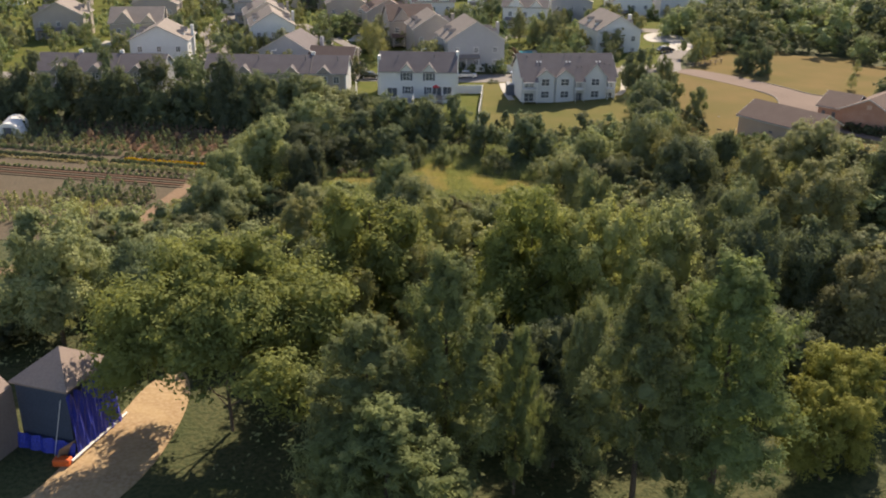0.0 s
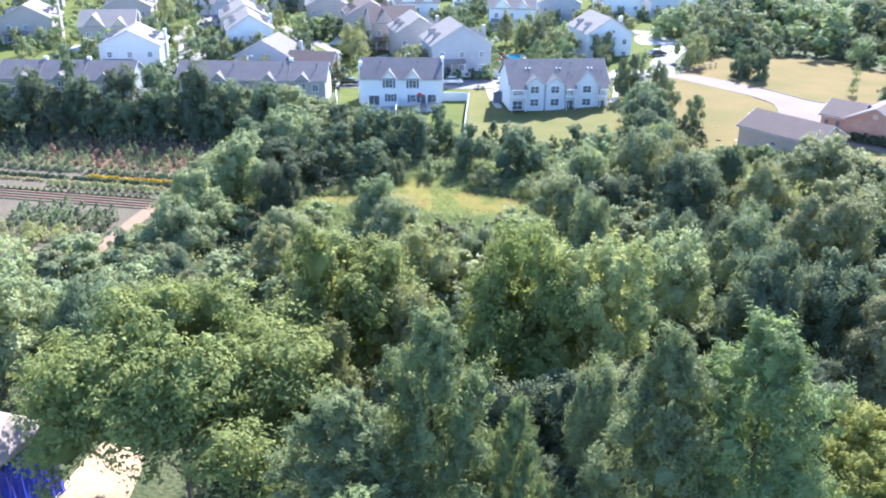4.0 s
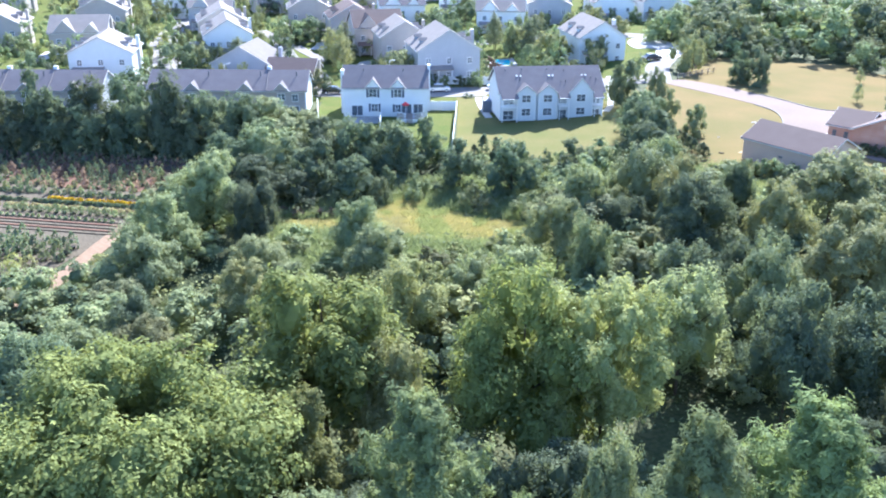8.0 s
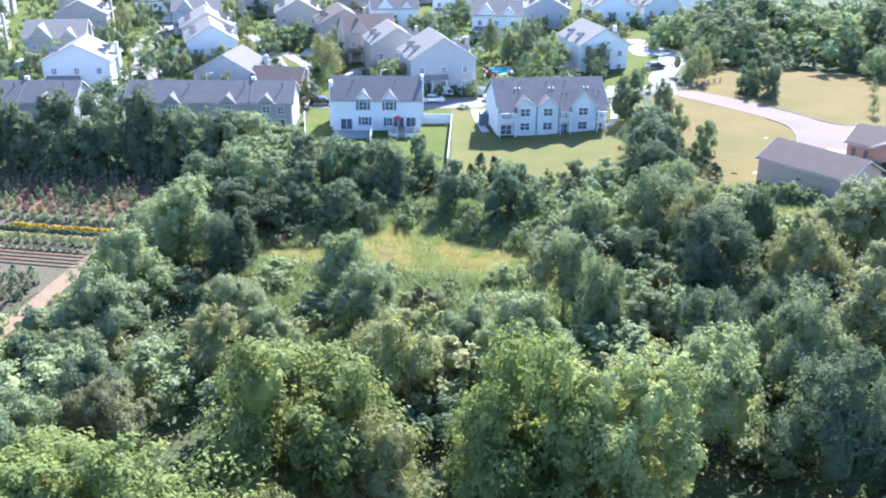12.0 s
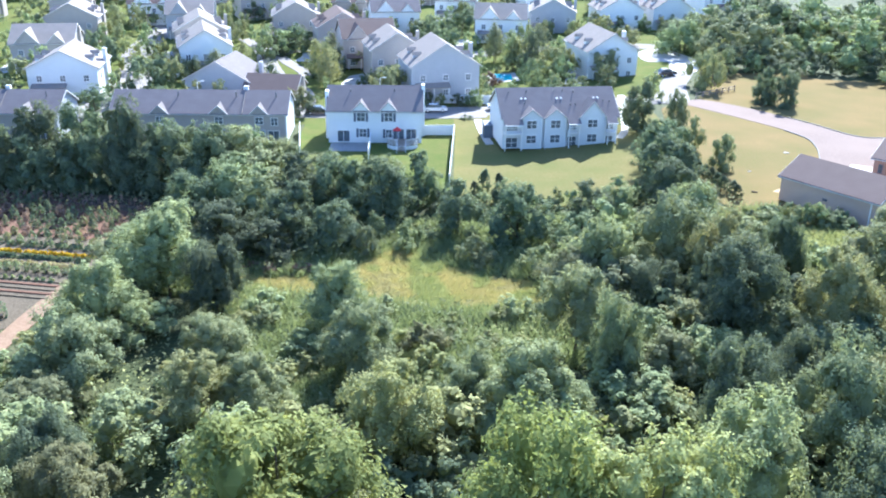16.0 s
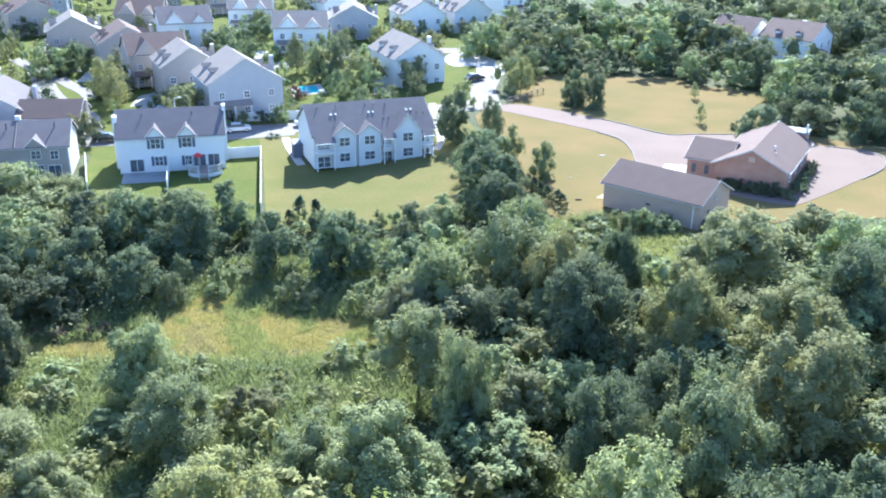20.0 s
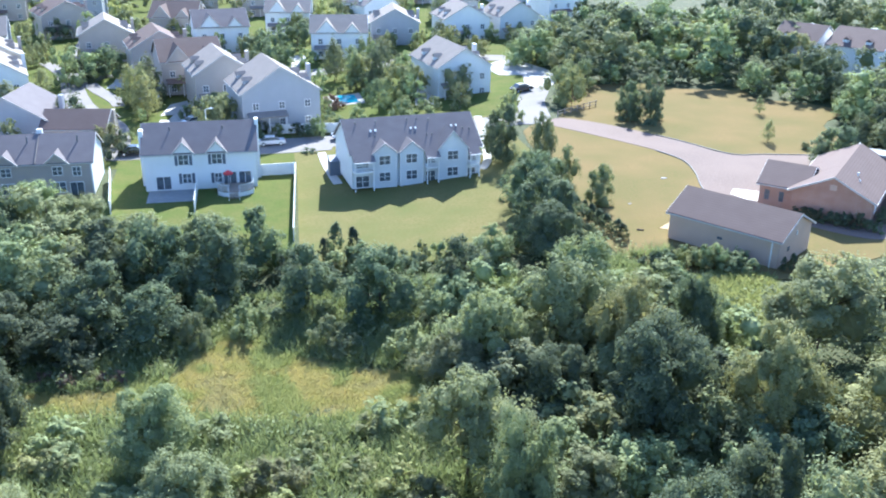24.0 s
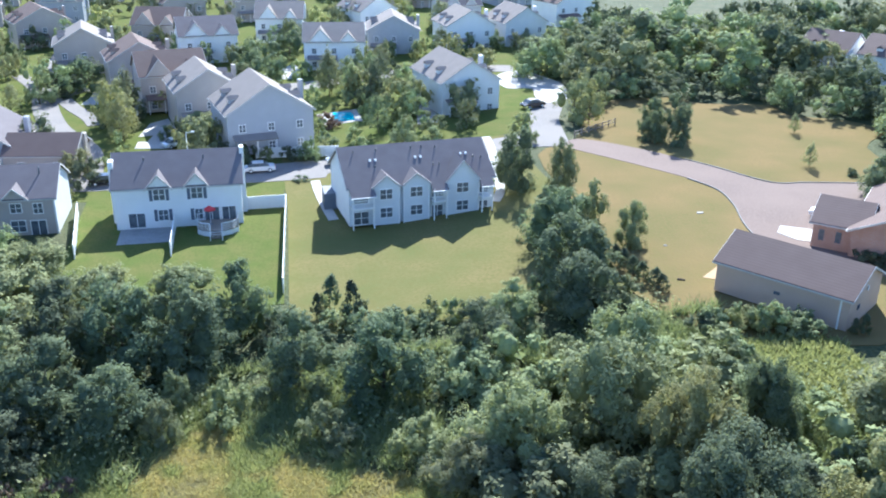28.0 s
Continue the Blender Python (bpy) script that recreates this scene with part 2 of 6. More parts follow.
def paint_mat(name, c):
    m, nt, b = base_mat(name, 0.25, 0.6)
    col = ramp_mix(nt, noise_fac(nt, 3.0), c, tuple(v * 0.9 for v in c))
    nt.links.new(col, b.inputs["Base Color"])
    b.inputs["Coat Weight"].default_value = 0.4
    return m


L_MID = leaf_mat("leaf_mid_green", (0.137, 0.179, 0.101), (0.347, 0.389, 0.216))
L_GREY = leaf_mat("leaf_grey_green", (0.141, 0.175, 0.101), (0.353, 0.379, 0.207))
L_BRIGHT = leaf_mat("leaf_bright_green", (0.171, 0.200, 0.096), (0.402, 0.409, 0.205))
L_DARK = leaf_mat("leaf_dark_green", (0.081, 0.111, 0.082), (0.204, 0.242, 0.145), 0.36)
L_PINE = leaf_mat("needle_green", (0.105, 0.140, 0.076), (0.254, 0.302, 0.142), 0.32, tree_vary=0.12)
L_BROWN = leaf_mat("leaf_brownish_green", (0.136, 0.153, 0.084), (0.306, 0.316, 0.171))
L_SILVER = leaf_mat("leaf_silver", (0.179, 0.207, 0.120), (0.339, 0.367, 0.224), 0.42)
L_MEADOW = leaf_mat("meadow_blades", (0.332, 0.355, 0.157), (0.491, 0.454, 0.231), 0.4)
L_REED = leaf_mat("reed_blades", (0.190, 0.259, 0.125), (0.285, 0.355, 0.193), 0.4)
L_MAPLE = leaf_mat("leaf_olive_green", (0.106, 0.134, 0.059), (0.272, 0.299, 0.124), 0.34)
L_FRESH = leaf_mat("fresh_grass", (0.237, 0.296, 0.133), (0.356, 0.393, 0.203), 0.4)
L_TAN = leaf_mat("tan_seed_heads", (0.288, 0.276, 0.159), (0.412, 0.389, 0.239), 0.4)
M_POT = patchy("plastic_pot", (0.05, 0.045, 0.04), (0.07, 0.06, 0.05), (0.04, 0.035, 0.03), 3.0, 9.0, 0.6, 0.1)
L_RUST = leaf_mat("rust_foliage", (0.175, 0.135, 0.108), (0.285, 0.222, 0.180), 0.35)


# ---- building helpers ----
def smooth01(v):
    v = min(max(v, 0.0), 1.0)
    return v * v * (3 - 2 * v)


def ground_z(x, y):
    """The land rises gently to the east."""
    return 2.7 * smooth01(x / 58.0)


def part(name, bm, material, parent, label=""):
    me = bpy.data.meshes.new(name)
    bm.to_mesh(me)
    bm.free()
    me.materials.append(material)
    ob = new(name, me)
    ob.parent = parent
    if label:
        tagged(ob, label)
    return ob


def raw(name, verts, faces, material, parent=None):
    me = bpy.data.meshes.new(name)
    me.from_pydata([tuple(v) for v in verts], [], [tuple(f) for f in faces])
    me.materials.append(material)
    ob = new(name, me)
    ob.parent = parent
    return ob


def box(bm, x0, y0, z0, x1, y1, z1, bevel=0.0):
    vs = [bm.verts.new(p) for p in ((x0, y0, z0), (x1, y0, z0), (x1, y1, z0), (x0, y1, z0), (x0, y0, z1), (x1, y0, z1), (x1, y1, z1), (x0, y1, z1))]
    for f in ((0, 3, 2, 1), (4, 5, 6, 7), (0, 1, 5, 4), (1, 2, 6, 5), (2, 3, 7, 6), (3, 0, 4, 7)):
        bm.faces.new([vs[i] for i in f])
    if bevel:
        es = list({e for v in vs for e in v.link_edges})
        bmesh.ops.bevel(bm, geom=es, offset=bevel, segments=1, affect="EDGES")
    return bm


def boxed(*dims, bevel=0.0):
    return box(bmesh.new(), *dims, bevel=bevel)


def prism(pts, way):
    """A flat outline, pushed along way into a solid."""
    bm = bmesh.new()
    a = [bm.verts.new(p) for p in pts]
    b = [bm.verts.new(Vector(p) + Vector(way)) for p in pts]
    bm.faces.new(a)
    bm.faces.new(b[::-1])
    for i in range(len(a)):
        j = (i + 1) % len(a)
        bm.faces.new((a[j], a[i], b[i], b[j]))
    bmesh.ops.recalc_face_normals(bm, faces=bm.faces)
    return bm


def tube(bm, a, b, r0, r1, n=6):
    a, b = Vector(a), Vector(b)
    q = (b - a).to_track_quat("Z", "Y")
    rings = []
    for p, r in ((a, r0), (b, r1)):
        rings.append([bm.verts.new(p + q @ Vector((r * math.cos(2 * math.pi * k / n), r * math.sin(2 * math.pi * k / n), 0))) for k in range(n)])
    for k in range(n):
        j = (k + 1) % n
        bm.faces.new((rings[0][k], rings[0][j], rings[1][j], rings[1][k]))
    bm.faces.new(rings[1])
    bm.faces.new(rings[0][::-1])
    return bm


def tubed(a, b, r0, r1, n=6):
    return tube(bmesh.new(), a, b, r0, r1, n)


def thing(name, x, y, z, turn=0.0):
    ob = new(name)
    ob.matrix_basis = pose(x, y, z, 0, 0, turn)
    return ob


def sheet(name, outline, material, lift, label="", step=4.0):
    """A patch of ground cover that follows the land, with a thin edge."""
    from_x = [p[0] for p in outline]
    bm = bmesh.new()
    f = bm.faces.new([bm.verts.new((x, y, 0)) for x, y in outline])
    cuts = int((max(from_x) - min(from_x)) / step)
    for k in range(1, cuts + 1):
        cx = min(from_x) + k * (max(from_x) - min(from_x)) / (cuts + 1)
        bmesh.ops.bisect_plane(bm, geom=bm.verts[:] + bm.edges[:] + bm.faces[:], plane_co=(cx, 0, 0), plane_no=(1, 0, 0))
    for v in bm.verts:
        v.co.z = ground_z(v.co.x, v.co.y) + lift
    edge = [e for e in bm.edges if e.is_boundary]
    made = bmesh.ops.extrude_edge_only(bm, edges=edge)["geom"]
    for v in made:
        if isinstance(v, bmesh.types.BMVert):
            v.co.z -= lift + 0.1
    bmesh.ops.recalc_face_normals(bm, faces=bm.faces)
    for fc in bm.faces:
        if fc.normal.z < -0.5:
            fc.normal_flip()
    ob = part(name, bm, material, None)
    return tagged(ob, label, kind="structure")


def smooth_line(points, n=6):
    """Points of a soft curve through the given ones."""
    pts = [Vector((*p, 0)) for p in points]
    out = []
    for i in range(len(pts) - 1):
        p0, p1, p2, p3 = pts[max(i - 1, 0)], pts[i], pts[i + 1], pts[min(i + 2, len(pts) - 1)]
        for k in range(n):
            t = k / n
            out.append(0.5 * (2 * p1 + (p2 - p0) * t + (2 * p0 - 5 * p1 + 4 * p2 - p3) * t * t + (3 * p1 - p0 - 3 * p2 + p3) * t ** 3))
    out.append(pts[-1])
    return [(p.x, p.y) for p in out]


def soft_outline(points, n=4):
    loop = points + points[:3]
    full = smooth_line([points[-1]] + loop, n)
    return full[n:n + n * len(points)]


def ribbon(points, width):
    """The outline of a way of that width along a soft line."""
    line = smooth_line(points)
    left, right = [], []
    for i, p in enumerate(line):
        a, b = Vector(line[max(i - 1, 0)]), Vector(line[min(i + 1, len(line) - 1)])
        d = (b - a).normalized()
        left.append((p[0] - d.y * width / 2, p[1] + d.x * width / 2))
        right.append((p[0] + d.y * width / 2, p[1] - d.x * width / 2))
    return left + right[::-1]


# ---- houses ----
def window(parent, u, v, z, w, h, face="front", shutters=False, mat=None, cols=2):
    """A window proud of a wall: frame, panes with a bar between them, sill; shutters where there are any."""
    root = new("window")
    root.parent = parent
    turn = {"front": 0, "right": 90, "left": -90, "back": 180}[face]
    root.matrix_basis = pose(u, v, z, 0, 0, turn)
    bm = bmesh.new()
    t = 0.09
    for dims in ((-w / 2, -0.06, 0, -w / 2 + t, 0.05, h), (w / 2 - t, -0.06, 0, w / 2, 0.05, h), (-w / 2 + t, -0.06, 0, w / 2 - t, 0.05, t), (-w / 2 + t, -0.06, h - t, w / 2 - t, 0.05, h)):
        box(bm, *dims)
    for k in range(1, cols):
        x = -w / 2 + w * k / cols
        box(bm, x - 0.04, -0.05, t, x + 0.04, 0.05, h - t)
    if h > 1.0 and h < 1.9:
        box(bm, -w / 2 + t, -0.045, h * 0.5 - 0.03, w / 2 - t, 0.045, h * 0.5 + 0.03)
    part("frame", bm, mat or M_TRIM, root)
    part("pane", boxed(-w / 2 + t, -0.02, t, w / 2 - t, 0.03, h - t), M_GLASS, root)
    if shutters:
        for s in (-1, 1):
            x = s * (w / 2 + 0.24)
            part("shutter", boxed(x - 0.2, -0.05, 0, x + 0.2, 0.02, h, bevel=0.02), M_DARKTRIM, root, "dark blue-grey louvred shutter")
    return root


def roof_slabs(parent, w, d, he, hr, over, mat, thick=0.18, along="u", trim=True, y0=0.0, x0=0.0):
    """Two sloping slabs and the white boards along their edges."""
    if along == "u":
        half, rise = d / 2, hr - he
        drop = rise / half * over
        for s in (-1, 1):
            y_e, y_r = y0 + d / 2 + s * (half + over), y0 + d / 2
            pts = [(x0 - over, y_e, he - drop), (x0 - over, y_r, hr), (x0 - over, y_r, hr + thick), (x0 - over, y_e, he - drop + thick)]
            part("roof_slope", prism(pts, (w + 2 * over, 0, 0)), mat, parent)
            if trim:
                part("gutter", boxed(x0 - over, min(y_e, y_e + s * 0.1), he - drop - 0.06, x0 + w + over, max(y_e, y_e + s * 0.1), he - drop + 0.08), M_EAVE, parent)
                for ux in (x0 - over - 0.05, x0 + w + over):
                    pts = [(ux, y_e, he - drop - 0.06), (ux, y_r, hr - 0.06), (ux, y_r, hr + thick * 0.9), (ux, y_e, he - drop + thick * 0.9)]
                    part("bargeboard", prism(pts, (0.05, 0, 0)), M_EAVE, parent)
    else:
        half, rise = w / 2, hr - he
        drop = rise / half * over
        for s in (-1, 1):
            x_e, x_r = x0 + w / 2 + s * (half + over), x0 + w / 2
            pts = [(x_e, y0 - over, he - drop), (x_r, y0 - over, hr), (x_r, y0 - over, hr + thick), (x_e, y0 - over, he - drop + thick)]
            part("roof_slope", prism(pts, (0, d + 2 * over, 0)), mat, parent)
            if trim:
                for vy in (y0 - over - 0.05, y0 + d + over):
                    pts = [(x_e, vy, he - drop - 0.06), (x_r, vy, hr - 0.06), (x_r, vy, hr + thick * 0.9), (x_e, vy, he - drop + thick * 0.9)]
                    part("bargeboard", prism(pts, (0, 0.05, 0)), M_EAVE, parent)
                part("gutter", boxed(min(x_e, x_e + s * 0.1), y0 - over, he - drop - 0.06, max(x_e, x_e + s * 0.1), y0 + d + over, he - drop + 0.08), M_EAVE, parent)


def shell(parent, w, d, he, hr, mat, along="u", side_mat=None, x0=0.0, y0=0.0, base=0.0, t=0.2):
    """Four walls with the gables on the two ends."""
    side_mat = side_mat or mat
    if along == "u":
        for v in (y0, y0 + d - t):
            part("wall", boxed(x0 + t, v, base, x0 + w - t, v + t, he), mat, parent)
        for u in (x0, x0 + w - t):
            part("gable_wall", prism([(u, y0, base), (u, y0 + d, base), (u, y0 + d, he), (u, y0 + d / 2, hr), (u, y0, he)], (t, 0, 0)), side_mat, parent)
    else:
        for u in (x0, x0 + w - t):
            part("wall", boxed(u, y0 + t, base, u + t, y0 + d - t, he), side_mat, parent)
        for v in (y0, y0 + d - t):
            part("gable_wall", prism([(x0, v, base), (x0 + w, v, base), (x0 + w, v, he), (x0 + w / 2, v, hr), (x0, v, he)], (0, t, 0)), mat, parent)


def gable_front(parent, u, half, v, ze, zp, depth, wall, roof, over=0.25, base=None):
    """A small gable that breaks through the eave: its face, two roof slopes and white boards."""
    part("gable_face", prism([(u - half, v, ze if base is None else base), (u + half, v, ze if base is None else base), (u + half, v, ze), (u, v, zp), (u - half, v, ze)] if base is not None else
                             [(u - half, v, ze), (u + half, v, ze), (u, v, zp)], (0, 0.15, 0)), wall, parent)
    k = (zp - ze) / half
    for s in (-1, 1):
        e = u + s * (half + over)
        pts = [(u, v - over, zp + 0.03), (e, v - over, ze - k * over + 0.03), (e, v - over, ze - k * over + 0.16), (u, v - over, zp + 0.16)]
        part("gable_roof", prism(pts, (0, depth + over, 0)), roof, parent)
        pts = [(u, v - over - 0.05, zp - 0.1), (e, v - over - 0.05, ze - k * over - 0.1), (e, v - over - 0.05, ze - k * over + 0.16), (u, v - over - 0.05, zp + 0.17)]
        part("bargeboard", prism(pts, (0, 0.05, 0)), M_EAVE, parent)


def balcony(parent, u0, u1, v0, v1, z, front=True):
    root = new("balcony")
    root.parent = parent
    part("floor_slab", boxed(u0, v0, z - 0.2, u1, v1, z), M_TRIM, root)
    part("handrail", boxed(u0, v0, z + 0.95, u1, v0 + 0.08, z + 1.05), M_TRIM, root)
    n = max(3, int((u1 - u0) / 0.2))
    for k in range(n + 1):
        x = u0 + (u1 - u0) * k / n
        part("baluster", boxed(x - 0.03, v0 + 0.02, z, x + 0.03, v0 + 0.06, z + 0.95), M_TRIM, root)
    return root


# ---- ground ----
def build_ground():
    xs = [-3000, -1200, -500, -250, -120] + [-100 + 5 * k for k in range(52)] + [180, 260, 500, 1200, 3000]
    ys = [-3000, -1200, -400, -150, -60] + [-20 + 20 * k for k in range(20)] + [420, 600, 1200, 3000]
    verts = [(x, y, ground_z(x, y)) for y in ys for x in xs]
    nx = len(xs)
    faces = [(j * nx + i, j * nx + i + 1, (j + 1) * nx + i + 1, (j + 1) * nx + i) for j in range(len(ys) - 1) for i in range(nx - 1)]
    return tagged(raw("ground", verts, faces, M_BRUSH), "uneven brown-green ground under the undergrowth", kind="structure")


build_ground()
sheet("lawn", [(6.0, 152), (20, 152), (36, 150), (41, 152), (44, 158), (44, 212), (8.2, 212), (7.9, 189)], M_LAWN, 0.05, "sunlit mown lawn behind the grey-blue house")
EAST_LAWN = [(41, 152), (46, 141), (58, 136), (70, 140), (86, 138), (103, 146), (106, 160), (103, 168), (96, 178), (97.8, 194), (107, 202), (105, 210), (97, 215), (97.6, 222.6), (85.5, 226), (83, 231), (70, 231), (62, 222), (54, 206), (46, 200), (44, 176)]
sheet("lawn_east", soft_outline(EAST_LAWN, 3), M_DRY, 0.06, "dry yellowish mown grass round the drive")
sheet("lawn_yard", [(-18.5, 160), (5.9, 160), (7.7, 189.5), (7.7, 197), (-18.5, 197)], M_GREENLAWN, 0.07, "green back-garden lawn behind the white house")
sheet("neighbourhood_ground", [(-130, 196.8), (8.5, 196.8), (44, 212.5), (50, 214), (58, 240), (100, 300), (120, 460), (-160, 460)], M_GREENLAWN, 0.03, "green lawns between the far houses")
MEADOW = [(-19, 130.5), (-11.6, 130), (-7, 131.5), (-3.4, 136.5), (-1.9, 139.5), (0.6, 138.0), (3.2, 134), (6.5, 133), (9.7, 130), (13.5, 128), (16.5, 124.5), (14, 120.5), (4, 122), (-2, 124), (-10, 126), (-18, 127)]
GRASS_STRIP = [(43.5, 138.5), (49, 139.6), (55, 137.5), (54, 132), (50.5, 127), (46.0, 120.5), (43.4, 120.0), (44.0, 123), (46.6, 128), (44.6, 134.5)]
sheet("rough_grass", soft_outline(GRASS_STRIP, 3), M_MEADOW, 0.06, "strip of rough pale green grass below the garage")
sheet("meadow", soft_outline(MEADOW, 3), M_MEADOW, 0.06, "clearing of dry meadow grass")
sheet("nursery_field", [(-110, 104), (-47, 104), (-41.6, 112), (-39.6, 118), (-34, 123), (-33, 150), (-36, 158), (-110, 160)], M_SOIL, 0.05, "bare brown soil of the plant nursery")
sheet("mulch_bed", soft_outline([(-59, 146.5), (-36, 141.5), (-35, 148.5), (-40, 153), (-58, 157)], 3), M_MULCH, 0.09, "reddish-brown mulch bed under the nursery shrubs")
sheet("dirt_path", ribbon([(-36.5, 128), (-37.6, 121.5), (-39.5, 110), (-44, 100), (-52, 92)], 2.2), M_CLAY, 0.10, "reddish dirt path beside the nursery")
sheet("sandy_yard", soft_outline([(-33, 50), (-29.6, 54.5), (-28.6, 58.3), (-27.3, 62.5), (-26.5, 66), (-25.8, 70), (-24, 73), (-22.2, 70.5), (-21.4, 66), (-21.6, 60), (-22.6, 55.5), (-24.5, 51.5), (-28, 45)], 3), M_SAND, 0.05, "sunlit sandy yard beside the tarped building")
DRIVE = [(51.5, 203), (54.8, 206.5), (62.6, 199), (69, 188.6), (73.3, 180.6), (78.8, 179.5), (88, 177.5), (95.4, 169), (101, 163.5), (97, 157), (86.3, 150.7), (78.6, 146.7), (73.5, 144.8), (69.5, 148), (66, 153), (60, 157.5), (61, 164), (62.1, 168), (63.8, 173), (64.8, 179), (63, 184.3), (59.4, 190.3), (52.5, 200.6)]
sheet("driveway", soft_outline(DRIVE, 4), M_DRIVE, 0.10, "pale asphalt drive and parking area")
sheet("apron", [(64.0, 163.2), (65.6, 165.2), (69.2, 163.0), (66.8, 159.4), (65.0, 160.6)], M_CONC, 0.14, "bright concrete apron beside the brick house")
sheet("sand_patch", [(49.4, 153.2), (52.2, 155.4), (50.6, 152.2)], M_SAND, 0.09, "cream sand patch at the garage end")
sheet("kerb", ribbon([(60.6, 160.5), (61, 164), (62.0, 168), (63.7, 173), (64.6, 179), (62.8, 184.4)], 0.15), M_KERB, 0.20, "grey concrete kerb round the bend of the drive", step=1.0)
sheet("kerb", ribbon([(66.5, 193), (69.2, 188.7), (73.5, 180.8), (78.8, 179.7), (88, 177.7)], 0.16), M_KERB, 0.20, "grey concrete kerb along the parking area", step=1.0)
sheet("kerb", ribbon([(95.5, 169), (101, 163.6), (97.2, 157), (90, 152.6)], 0.16), M_KERB, 0.20, "grey concrete kerb along the parking area", step=1.0)
sheet("street", ribbon([(49.8, 203.5), (51.5, 212), (53.4, 220), (57.5, 230), (60.5, 240), (61, 252)], 5.2), M_STREET, 0.08, "sunlit pale residential street")
sheet("turning_circle", soft_outline([(53.6, 244), (53.6, 252.8), (56.6, 258), (61, 259.5), (64, 253), (65.5, 244.5), (62, 233), (57.5, 231), (57, 237), (58.6, 243)], 3), M_CONC, 0.086, "pale turning area at the end of the street")
sheet("side_street", ribbon([(49, 208), (30, 205.5), (8, 206), (-20, 205), (-60, 203), (-120, 202)], 7), M_STREET, 0.085, "pale residential street behind the houses")


# ---- the white twin house ----
def white_house():
    h = thing("twin_house", -13.3, 185.0, -0.3)
    tagged(h, "white twin house with slate-grey shingle roof and two gables", "house")
    W, D, he, hr = 15.4, 10.0, 5.75, 8.8
    shell(h, W, D, he, hr, M_WHITE)
    roof_slabs(h, W, D, he, hr, 0.3, M_ROOF)
    for u, zp in ((5.4, 7.25), (9.95, 7.25)):
        gable_front(h, u, 1.45, -0.16, 5.7, zp, 2.6, M_WHITE, M_ROOF)
        window(h, u, -0.02, 3.95, 1.5, 1.6, shutters=True)
    window(h, 2.5, -0.02, 0.5, 2.1, 2.0)
    window(h, 5.7, -0.02, 1.3, 1.3, 1.5, shutters=True)
    window(h, 10.0, -0.02, 1.2, 1.1, 1.5, shutters=True)
    window(h, 11.6, -0.02, 0.7, 1.9, 2.1)
    window(h, 13.7, -0.02, 0.7, 1.8, 2.1)
    part("chimney_chase", boxed(-0.62, 2.6, 0, -0.02, 4.0, 8.4, bevel=0.03), M_WHITE, h, "white boxed chimney")
    part("chimney_chase", boxed(W + 0.02, 4.0, 0, W + 0.55, 5.3, 9.2, bevel=0.03), M_WHITE, h, "white boxed chimney")
    for u in (3.6, 10.9):
        part("vent_pipe", tubed((u, 3.6, 7.9), (u, 3.6, 8.6), 0.09, 0.09), M_PIPE, h)
    return h


